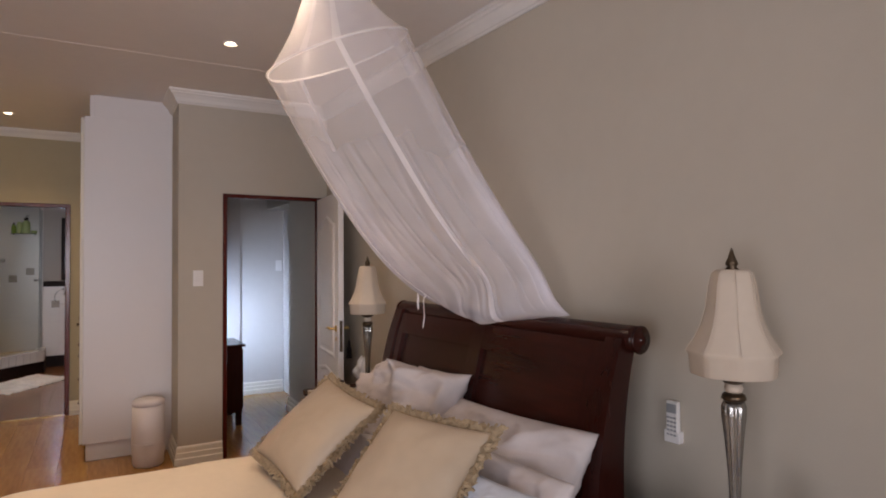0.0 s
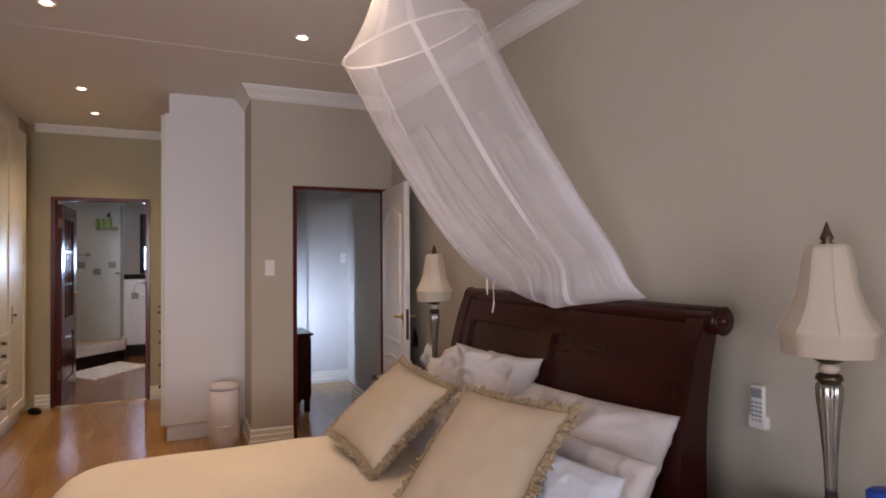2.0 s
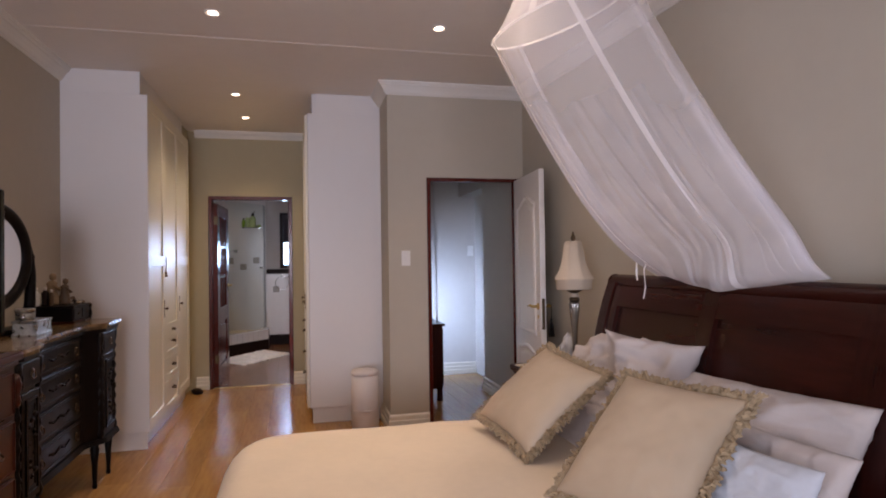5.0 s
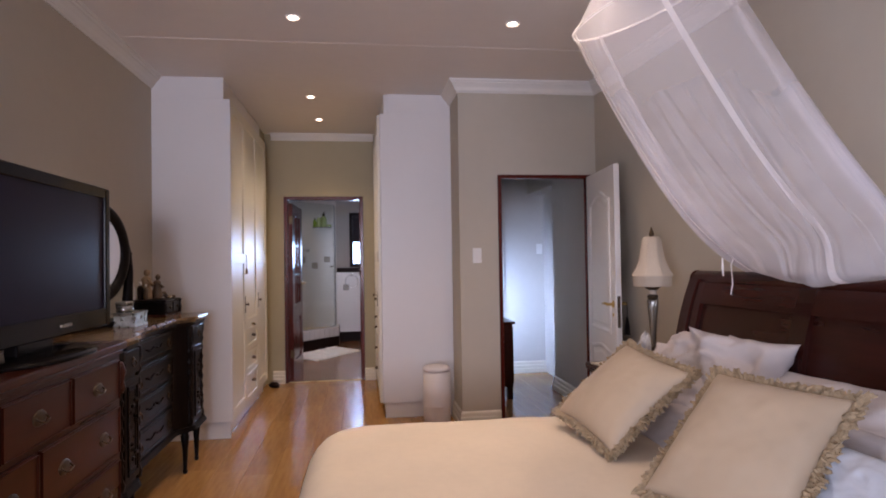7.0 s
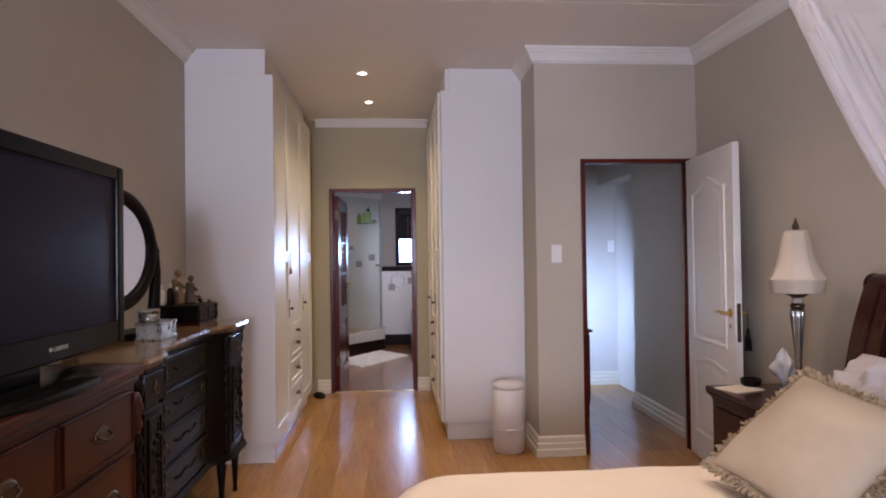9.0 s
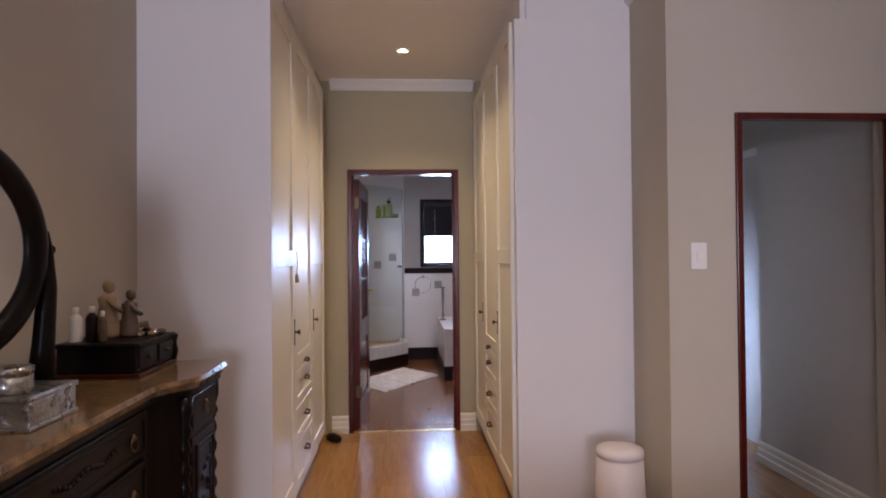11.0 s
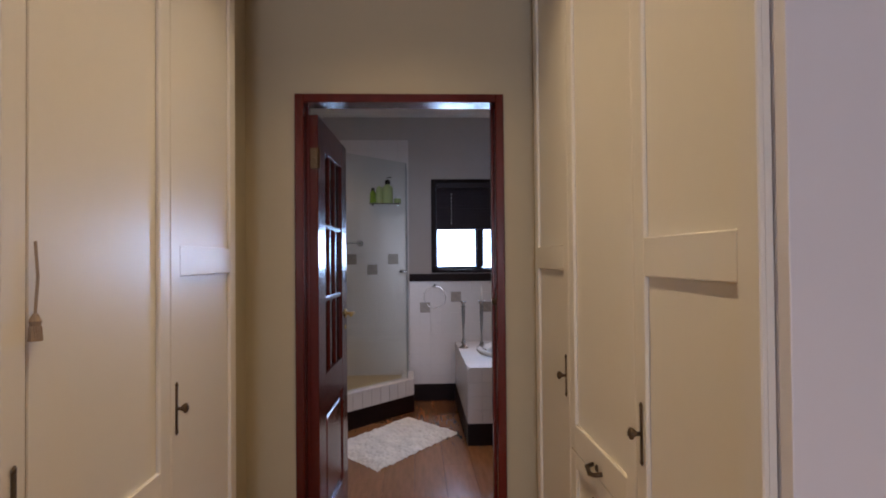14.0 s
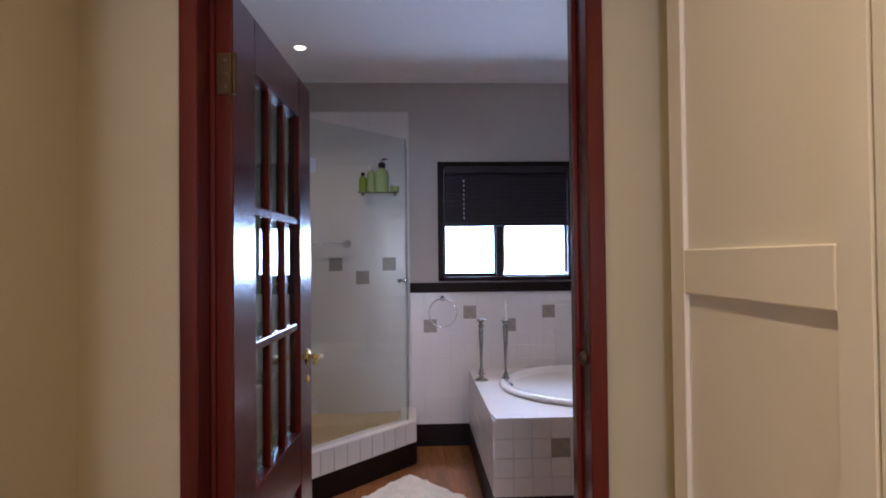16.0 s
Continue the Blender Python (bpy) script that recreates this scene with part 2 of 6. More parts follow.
def box(x0, y0, z0, x1, y1, z1, bevel=0.0, bm=None, seg=2, m=None):
    bm = bm or bmesh.new()
    tmp = bmesh.new()
    bmesh.ops.create_cube(tmp, size=1)
    bmesh.ops.transform(tmp, matrix=Matrix.Translation(((x0 + x1) / 2, (y0 + y1) / 2, (z0 + z1) / 2)) @ Matrix.Diagonal((x1 - x0, y1 - y0, z1 - z0, 1)), verts=tmp.verts)
    if bevel:
        bmesh.ops.bevel(tmp, geom=tmp.edges[:], offset=bevel, segments=seg, affect="EDGES", profile=0.5)
    if m:
        bmesh.ops.transform(tmp, matrix=m, verts=tmp.verts)
    me = bpy.data.meshes.new("tmp")
    tmp.to_mesh(me)
    tmp.free()
    bm.from_mesh(me)
    bpy.data.meshes.remove(me)
    return bm


def lathe(profile, seg=32, centre=(0, 0, 0), bm=None, lobes=0, depth=0.0, m=None):
    """Turned shape from (radius, height) pairs; lobes flute it."""
    bm = bm or bmesh.new()
    rings = []
    for r, z in profile:
        ring = []
        for k in range(seg):
            a = 2 * math.pi * k / seg
            rr = r * (1 - depth * (0.5 + 0.5 * math.cos(lobes * a))) if lobes else r
            v = Vector((centre[0] + rr * math.cos(a), centre[1] + rr * math.sin(a), centre[2] + z))
            ring.append(bm.verts.new(m @ v if m else v))
        rings.append(ring)
    for a, b in zip(rings, rings[1:]):
        for k in range(seg):
            bm.faces.new((a[k], a[(k + 1) % seg], b[(k + 1) % seg], b[k]))
    bm.faces.new(rings[0][::-1])
    bm.faces.new(rings[-1])
    return bm


def sweep(profile, path, closed=False, bm=None, cap=True):
    """Extrude a profile of (out, up) along a level path of (x, y, z) points; out is to the right of the way."""
    bm = bm or bmesh.new()
    rows = []
    n = len(path)
    for i, p in enumerate(path):
        p = Vector(p)
        a = Vector(path[i - 1]) if i or closed else None
        b = Vector(path[(i + 1) % n]) if i < n - 1 or closed else None
        d1 = (p - a).normalized() if a is not None else (b - p).normalized()
        d2 = (b - p).normalized() if b is not None else d1
        r1, r2 = Vector((d1.y, -d1.x, 0)), Vector((d2.y, -d2.x, 0))
        mid = (r1 + r2).normalized()
        mid /= max(0.3, mid.dot(r1))
        rows.append([bm.verts.new(p + mid * u + Vector((0, 0, v))) for u, v in profile])
    k = len(profile)
    for i in range(n if closed else n - 1):
        a, b = rows[i], rows[(i + 1) % n]
        for j in range(k):
            bm.faces.new((a[j], a[(j + 1) % k], b[(j + 1) % k], b[j]))
    if cap and not closed:
        bm.faces.new(rows[0])
        bm.faces.new(rows[-1][::-1])
    return bm


def tube(points, radius, seg=8, bm=None, radii=None):
    """Round bar along points."""
    bm = bm or bmesh.new()
    rows = []
    n = len(points)
    for i, p in enumerate(points):
        p = Vector(p)
        d = (Vector(points[min(i + 1, n - 1)]) - Vector(points[max(i - 1, 0)])).normalized()
        side = d.cross(Vector((0, 0, 1)))
        if side.length < 0.1:
            side = d.cross(Vector((1, 0, 0)))
        side.normalize()
        up = side.cross(d)
        r = radii[i] if radii else radius
        rows.append([bm.verts.new(p + (side * math.cos(a) + up * math.sin(a)) * r) for a in (2 * math.pi * k / seg for k in range(seg))])
    for a, b in zip(rows, rows[1:]):
        for k in range(seg):
            bm.faces.new((a[k], a[(k + 1) % seg], b[(k + 1) % seg], b[k]))
    bm.faces.new(rows[0][::-1])
    bm.faces.new(rows[-1])
    return bm


def grid_surface(f, nu, nv, bm=None, wrap=False):
    """Sheet of nu x nv cells from f(u, v) with u and v from 0 to 1."""
    bm = bm or bmesh.new()
    vs = [[bm.verts.new(f(i / nu, j / nv)) for j in range(nv + 1)] for i in range(nu if wrap else nu + 1)]
    for i in range(nu):
        for j in range(nv):
            a, b = vs[i], vs[(i + 1) % len(vs)]
            bm.faces.new((a[j], b[j], b[j + 1], a[j + 1]))
    return bm


def ring_bar(radius, thick, seg=40, ry=None, m=None, bm=None, tseg=8):
    """Round bar bent to an oval in the xy plane, moved by m."""
    bm = bm or bmesh.new()
    ry = ry or radius
    rows = []
    for k in range(seg):
        a = 2 * math.pi * k / seg
        c, o = Vector((radius * math.cos(a), ry * math.sin(a), 0)), Vector((math.cos(a), math.sin(a), 0))
        row = []
        for j in range(tseg):
            b = 2 * math.pi * j / tseg
            v = c + (o * math.cos(b) + Vector((0, 0, 1)) * math.sin(b)) * thick
            row.append(bm.verts.new(m @ v if m else v))
        rows.append(row)
    for k in range(seg):
        a, b = rows[k], rows[(k + 1) % seg]
        for j in range(tseg):
            bm.faces.new((a[j], a[(j + 1) % tseg], b[(j + 1) % tseg], b[j]))
    return bm


def structure(name, bm, mat, label, category, smooth=False):
    return tagged(mesh_ob(name, bm, mat, smooth), label, category, kind="structure")


# ---- the large structure ----
LX, RX, BY, CZ = -1.41, 2.07, -4.0, 2.77      # bedroom walls and ceiling
DY, CX = 5.06, 0.93                            # wall with the hall door, side of the pier
SLANT = 0.045                                  # the wall behind the bed is not quite square
RXS = RX + SLANT * (DY - BY)
PY, WY = 5.49, 7.22                            # wardrobe end, wall with the bathroom door
BW = 10.56                                     # bathroom window wall


def wall_with_hole(name, axis, at, thick, a0, a1, hole, mat, label, z1=CZ):
    """Wall along x (axis 'y' = at) or along y (axis 'x' = at), with one opening (a, b, z0, z1)."""
    bm = bmesh.new()
    pieces = [(a0, a1, 0, z1)]
    if hole:
        a, b, h0, h1 = hole
        pieces = [(a0, a, 0, z1), (b, a1, 0, z1), (a, b, h1, z1)] + ([(a, b, 0, h0)] if h0 > 0 else [])
    for p, q, s, t in pieces:
        if axis == "y":
            box(p, at, s, q, at + thick, t, bm=bm)
        else:
            box(at, p, s, at + thick, q, t, bm=bm)
    return structure(name, bm, mat, label, "wall")


wall_with_hole("wall_west", "x", LX - 0.15, 0.15, BY, WY, (-1.05, 0.35, 0.10, 2.10), M["wall"], "taupe painted bedroom wall behind the chests")
bm = bmesh.new()
ends = [(RX, DY), (RXS, BY), (RXS + 0.15, BY), (RX + 0.15, DY)]
lo, hi = [bm.verts.new((x, y, 0)) for x, y in ends], [bm.verts.new((x, y, CZ)) for x, y in ends]
for k in range(4):
    bm.faces.new((lo[k], lo[(k + 1) % 4], hi[(k + 1) % 4], hi[k]))
bm.faces.new(lo)
bm.faces.new(hi[::-1])
structure("wall_east", bm, M["wall"], "taupe painted bedroom wall behind the bed", "wall")
wall_with_hole("wall_south", "y", BY - 0.15, 0.15, LX - 0.15, RXS + 0.15, (-1.36, 0.56, 0.75, 2.35), M["wall"], "taupe painted wall with a wide window")
wall_with_hole("wall_hall_door", "y", DY, 0.15, CX, RX, (1.243, 2.02, 0, 2.016), M["wall"], "taupe painted wall round the hall doorway")
wall_with_hole("wall_pier", "x", CX, 0.12, DY + 0.15, WY, None, M["wall"], "taupe painted pier beside the wardrobe")
wall_with_hole("wall_bath_door", "y", WY, 0.10, LX - 0.15, 1.65, (-0.70, 0.177, 0, 2.07), M["corridor"], "taupe wall tinted by yellow lamplight round the bathroom doorway")
# hall behind the door
HN = 7.25                                      # end wall of the hall
bm = box(2.10, DY + 0.15, 0, 2.42, 6.31, CZ)
box(2.10, 6.31, 2.09, 2.42, HN, CZ, bm=bm)
box(2.29, 6.31, 0, 2.42, HN, 2.09, bm=bm)
structure("wall_hall_east", bm, M["hallwall"], "grey hall wall with a shallow recess", "wall")
structure("wall_hall_north", box(1.65, HN, 0, 2.42, HN + 0.12, CZ), M["hallwall"], "pale grey wall at the end of the hall", "wall")
# bathroom shell
structure("wall_bath_west", box(-1.75, WY + 0.10, 0, -1.60, BW + 0.15, CZ), M["bathwall"], "grey bathroom wall beside the shower", "wall")
structure("wall_bath_east", box(1.65, WY, 0, 1.80, BW + 0.15, CZ), M["bathwall"], "grey bathroom wall beside the bath", "wall")
wall_with_hole("wall_bath_north", "y", BW, 0.15, -1.60, 1.65, (-0.047, 0.99, 1.24, 2.15), M["bathwall"], "grey bathroom wall with a wide low window")
bm = box(LX - 0.15, BY - 0.15, CZ, RXS + 0.15, BW + 0.15, CZ + 0.12)
structure("ceiling", bm, M["ceiling"], "flat white board ceiling with thin joint strips", "ceiling")
for n, (y0, x0, x1) in enumerate([(4.30, LX, RX), (1.60, LX, RX + 0.1)]):
    structure(f"trim_ceiling_{n + 1}", box(x0, y0, CZ - 0.002, x1, y0 + 0.022, CZ), M["ceiling"], "thin white cover strip on the ceiling joint", "trim")
structure("floor", box(LX - 0.15, BY - 0.15, -0.12, RXS + 0.15, BW + 0.15, -0.012), M["joint"], "warm brown laminate plank floor", "floor")

# plaster cornices
COVE = [(0, 0), (0, -0.098), (0.010, -0.098), (0.015, -0.088), (0.022, -0.085), (0.034, -0.060), (0.052, -0.036), (0.061, -0.031), (0.064, -0.019), (0.074, -0.015), (0.074, 0)]
for n, path in enumerate([
    [(LX, BY, CZ), (LX, 5.12, CZ)],
    [(CX, PY, CZ), (CX, DY, CZ), (RX, DY, CZ), (RXS, BY, CZ), (LX, BY, CZ)],
    [(-0.83, WY, CZ), (0.30, WY, CZ)],
    [(-1.60, WY + 0.10, CZ), (-1.60, BW, CZ), (1.65, BW, CZ), (1.65, WY + 0.10, CZ)],
]):
    fu, fv = ((1, 1), (1, 1), (0.95, 0.75), (0.6, 0.15))[n]
    prof = [(u * fu, v * fv) for u, v in COVE]
    structure(f"cornice_{n + 1}", sweep(prof, path), M["plaster"], "white moulded plaster cornice under the ceiling", "cornice", smooth=False)

# skirtings
SKIRT = [(0, 0), (0.026, 0), (0.026, 0.046), (0.018, 0.053), (0.018, 0.086), (0.012, 0.092), (0.012, 0.122), (0.006, 0.132), (0, 0.136)]
for n, path in enumerate([
    [(LX, BY, 0), (LX, 5.12, 0)],
    [(CX, PY, 0), (CX, DY, 0), (1.243, DY, 0)],
    [(RX + 0.05 * SLANT, DY - 0.05, 0), (RXS, BY, 0)],
    [(-0.83, WY, 0), (-0.70, WY, 0)],
    [(0.177, WY, 0), (0.30, WY, 0)],
    [(1.65, HN, 0), (2.286, HN, 0)],
    [(2.286, 6.31, 0), (2.10, 6.31, 0), (2.10, DY + 0.16, 0)],
]):
    structure(f"baseboard_{n + 1}", sweep(SKIRT, path), M["skirt"], "stepped cream painted skirting board", "skirting")

# bathroom trims
structure("trim_dado", box(-0.263, BW - 0.03, 1.157, 1.65, BW, 1.23, 0.006), M["dark"], "dark stained wooden rail under the bathroom window", "rail")
bm = box(-0.23, BW - 0.02, 0, 0.19, BW, 0.165, 0.004)
structure("baseboard_bath", bm, M["dark"], "dark stained bathroom skirting board", "skirting")
structure("threshold", box(-0.66, WY - 0.005, 0, 0.14, WY + 0.03, 0.006, 0.002), M["brass"], "thin metal strip across the bathroom doorway", "threshold")


def door_frame(name, x0, x1, y0, y1, ztop, w, label):
    ob = thing(name, ((x0 + x1) / 2, (y0 + y1) / 2, 0), label, "door frame", kind="structure")
    ox, oy = ob.location.x, ob.location.y
    for nm, b in (("jamb", (x0, 0, x0 + w, ztop)), ("jamb", (x1 - w, 0, x1, ztop)), ("lintel", (x0 + w, ztop - w, x1 - w, ztop))):
        bm = box(b[0] - ox, y0 - oy, b[1], b[2] - ox, y1 - oy, b[3], 0.004)
        s = 1 if b[0] < ox else -1
        if nm == "jamb":
            xi = (b[2] if s > 0 else b[0]) - ox
            box(min(xi, xi + s * 0.010), 0.02, 0, max(xi, xi + s * 0.010), y1 - oy - 0.002, ztop - w, 0.002, bm=bm)
        part(nm, bm, M["mahog"], ob)
    return ob


bath_frame = door_frame("door_frame_bath", -0.70, 0.177, WY - 0.014, WY + 0.104, 2.07, 0.036, "dark red mahogany door frame of the bathroom")
keep = box(0.139 + 0.2615, -0.045, 1.08, 0.142 + 0.2615, -0.015, 1.24, 0.001)
lathe([(0.014, 0), (0.017, 0.006), (0.012, 0.014), (0.004, 0.018)], 16, bm=keep, m=pose(0.140 + 0.2615, -0.035, 1.19, 0, -90, 0))
part("strike_plate", keep, M["bronze"], bath_frame, "dark bronze strike plate with a round keeper")
door_frame("door_frame_hall", 1.243, 2.02, DY - 0.014, DY + 0.045, 2.016, 0.030, "dark mahogany door frame of the hall doorway")


def lever_handle(parent, at, way, mat, label):
    """Lever on a plate; way is +1 or -1 along local x from the door face."""
    x, y, z = at
    bm = lathe([(0.026, 0), (0.026, 0.004), (0.018, 0.009), (0.010, 0.012)], 24, m=pose(x, y, z, 0, 90 * way, 0))
    lathe([(0.013, 0), (0.013, 0.003), (0.006, 0.006)], 18, bm=bm, m=pose(x, y, z - 0.075, 0, 90 * way, 0))
    tube([(x, y, z), (x + way * 0.045, y, z)], 0.009, bm=bm)
    tube([(x + way * 0.045, y + 0.008, z), (x + way * 0.048, y - 0.05, z + 0.006), (x + way * 0.045, y - 0.11, z - 0.004)], 0.008, bm=bm, radii=[0.010, 0.0085, 0.007])
    return part("door_handle", bm, mat, parent, label, True)


# open glazed bathroom door: local y runs from the hinge to the lock edge
bath_door = thing("door_bath", (-0.637, 7.295, 0.008), "open mahogany door with nine small glass panes", "door", kind="structure", rz=-2.0)
L, T, H = 0.81, 0.02, 1.995
part("stile", box(-T, 0, 0, T, 0.165, H, 0.004), M["mahog"], bath_door)
part("stile", box(-T, L - 0.165, 0, T, L, H, 0.004), M["mahog"], bath_door)
for z0, z1 in ((1.86, H), (0.68, 0.846), (0, 0.20)):
    part("rail", box(-T + 0.0005, 0.1655, z0, T - 0.0005, L - 0.1655, z1, 0.003), M["mahog"], bath_door)
bm = box(-0.008, 0.165, 0.20, 0.008, L - 0.165, 0.68)
box(-0.016, 0.20, 0.235, 0.016, L - 0.20, 0.645, 0.012, bm=bm, seg=1)
part("lower_panel", bm, M["mahog"], bath_door)
pw, ph = (L - 0.33) / 3, (1.86 - 0.846) / 3
for k in (1, 2):
    part("glazing_bar", box(-0.013, 0.165 + k * pw - 0.012, 0.846, 0.013, 0.165 + k * pw + 0.012, 1.86, 0.004), M["mahog"], bath_door)
    part("glazing_bar", box(-0.0135, 0.165, 0.846 + k * ph - 0.012, 0.0135, L - 0.165, 0.846 + k * ph + 0.012, 0.004), M["mahog"], bath_door)
for i in range(3):
    for k in range(3):
        p = part("pane", box(-0.002, 0.167 + i * pw, 0.848 + k * ph, 0.002, 0.163 + (i + 1) * pw, 0.844 + (k + 1) * ph), M["doorglass"], bath_door)
        p.visible_shadow = False
lever_handle(bath_door, (T, L - 0.065, 1.07), 1, M["brass"], "brass lever handle")
lever_handle(bath_door, (-T, L - 0.065, 1.07), -1, M["brass"], "brass lever handle")
for z in (0.25, 1.76):
    bm = tube([(0.024, -0.004, z), (0.024, -0.004, z + 0.09)], 0.006)
    box(-0.012, -0.006, z, 0.024, -0.001, z + 0.09, 0.001, bm=bm)
    for k in (0.015, 0.045, 0.075):
        lathe([(0.004, 0), (0.003, 0.0015), (0.001, 0.002)], 10, bm=bm, m=pose(0.006, -0.006, z + k, 90, 0, 0))
    part("hinge", bm, M["oldbrass"], bath_door, "dull brass butt hinge")

# open white hall door: local y runs back from the hinge into the bedroom
hall_door = thing("door_hall", (1.996, 5.03, 0.008), "open white moulded panel door with brass lever", "door", kind="structure", rz=174.0)
L, H = 0.715, 1.985
T = 0.02
bm = box(-T, 0, 0, T, L, H, 0.003)
part("door_leaf", bm, M["whitedoor"], hall_door)


def arch_panel(y0, y1, z0, z1, rise, x, way):
    """Raised field with a bead; the top bows up by rise."""
    def outline(inset):
        pts = [(y0 + inset, z0 + inset), (y1 - inset, z0 + inset)]
        for k in range(13):
            u = k / 12
            pts.append((y1 - inset + (y0 - y1 + 2 * inset) * u, z1 - inset + rise * (0.5 - 0.5 * math.cos(2 * math.pi * u))))
        return pts
    bm = bmesh.new()
    loops = []
    for inset, d in ((0, 0), (0.008, 0.009), (0.02, 0.009), (0.032, 0.001), (0.05, 0.001), (0.07, 0.006)):
        loops.append([bm.verts.new((x + way * d, p, q)) for p, q in outline(inset)])
    for a, b in zip(loops, loops[1:]):
        for k in range(len(a)):
            bm.faces.new((a[k], a[(k + 1) % len(a)], b[(k + 1) % len(a)], b[k]))
    bm.faces.new(loops[-1])
    return bm


for y0, y1 in ((0.10, 0.61),):
    for z0, z1, r in ((0.78, 1.76, 0.07), (0.16, 0.66, 0.03)):
        for way in (1, -1):
            part("panel_moulding", arch_panel(y0, y1, z0, z1, r, way * T, way), M["whitedoor"], hall_door, smooth=False)
lever_handle(hall_door, (T, L - 0.06, 1.0), 1, M["brass"], "brass lever handle")
lever_handle(hall_door, (-T, L - 0.06, 1.0), -1, M["brass"], "brass lever handle")
part("lock_plate", box(-0.011, L - 0.001, 0.84, 0.011, L + 0.003, 1.06, 0.001), M["bronze"], hall_door, "dark metal lock plate")

# bathroom window with dark blind
win = thing("window_bath", (0.47, BW + 0.02, 1.24), "dark wooden window with two panes and a half-lowered blind", "window", kind="structure")
def wbox(nm, x0, z0, x1, z1, y0, y1, mat=None, b=0.004, parent=win, label=""):
    return part(nm, box(x0 - 0.47, y0, z0 - 1.24, x1 - 0.47, y1, z1 - 1.24, b), mat or M["dark"], parent, label)
wbox("frame_side", -0.047, 1.24, 0.0, 2.15, -0.03, 0.08)
wbox("frame_side", 0.95, 1.24, 0.99, 2.15, -0.03, 0.08)
wbox("frame_top", 0.0, 2.09, 0.95, 2.15, -0.03, 0.08)
wbox("window_sill", -0.04, 1.24, 0.98, 1.272, -0.03, 0.08)
wbox("mullion", 0.40, 1.272, 0.455, 2.09, 0.0, 0.08)
wbox("sash_rail", 0.0, 1.272, 0.40, 1.30, 0.02, 0.06)
wbox("sash_rail", 0.455, 1.272, 0.95, 1.285, 0.02, 0.06)
for a, b in ((0.0, 0.40), (0.455, 0.95)):
    wbox("sash_stile", a, 1.30, a + 0.014, 2.09, 0.02, 0.06)
    wbox("sash_stile", b - 0.014, 1.30, b, 2.09, 0.02, 0.06)
    g = wbox("pane", a, 1.30, b, 2.09, 0.045, 0.049, M["glass"], 0)
    g.visible_shadow = False
blind = thing("window_blind", (0.47, BW - 0.012, 2.09), "dark wooden slatted blind pulled halfway up", "blind")
part("headrail", box(-0.46, -0.03, -0.03, 0.47, 0.02, 0.02, 0.004), M["blindwood"], blind)
for k in range(13):
    part("slat", box(-0.468, -0.018, -0.030 - k * 0.0305, 0.478, 0.018, -0.026 - k * 0.0305, 0, m=Matrix.Translation((0, 0, -0.028 - k * 0.0305)) @ pose(0, 0, 0, 76, 0, 0) @ Matrix.Translation((0, 0, 0.028 + k * 0.0305))), M["blindwood"], blind)
part("bottom_rail", box(-0.468, -0.016, -0.436, 0.478, 0.016, -0.408, 0.003), M["blindwood"], blind)
for k in range(9):
    part("cord_bead", lathe([(0.002, 0), (0.004, 0.004), (0.004, 0.012), (0.002, 0.016)], 8, (-0.32, -0.022, -0.10 - k * 0.035)), M["plastic"], blind)
structure("backdrop", box(-3.0, BW + 2.5, -0.5, 4.0, BW + 2.52, 5.0), M["outside"], "overexposed bright daylight outside the window", "sky")

# south window behind the walker
swin = thing("window_south", (-0.40, BY - 0.07, 0.75), "wide white window letting in daylight", "window", kind="structure")
for x0, z0, x1, z1 in ((-0.96, 0, -0.90, 1.6), (0.90, 0, 0.96, 1.6), (-0.90, 1.54, 0.90, 1.6), (-0.90, 0, 0.90, 0.06), (-0.03, 0.06, 0.03, 1.54)):
    part("window_frame", box(x0, -0.03, z0, x1, 0.03, z1, 0.004), M["whitedoor"], swin)
wwin = thing("window_west", (LX - 0.09, -0.35, 0.10), "tall white window letting in daylight", "window", kind="structure")
for y0, z0, y1, z1 in ((-0.70, 0, -0.64, 2.0), (0.64, 0, 0.70, 2.0), (-0.64, 1.94, 0.64, 2.0), (-0.64, 0, 0.64, 0.06), (-0.03, 0.06, 0.03, 1.94)):
    part("window_frame", box(-0.03, y0, z0, 0.03, y1, z1, 0.004), M["whitedoor"], wwin)


# ---- wardrobes ----
def shaker(x, y0, y1, z0, z1, way, rails, parent, name="door"):
    """Framed front: way +1 faces +x. rails: heights of cross rails (centre, height)."""
    st, th = 0.062, 0.022
    fx = lambda a, b: (min(x - way * a, x - way * b), max(x - way * a, x - way * b))
    top = 0.085 if z1 - z0 > 0.5 else 0.05
    a, b = fx(0.011, th)
    door = part(name, box(a, y0 + 0.002, z0 + 0.002, b, y1 - 0.002, z1 - 0.002), M["cupdoor"], parent)
    a, b = fx(0, 0.0109)
    for p, q in ((y0, y0 + st), (y1 - st, y1)):
        part("stile", box(a, p, z0, b, q, z1, 0.0025, seg=1), M["cupdoor"], door)
    for p, q in [(z0, z0 + top), (z1 - top, z1)] + [(c - h / 2, c + h / 2) for c, h in rails]:
        part("rail", box(a, y0 + st, p, b, y1 - st, q, 0.0025, seg=1), M["cupdoor"], door)
    return door


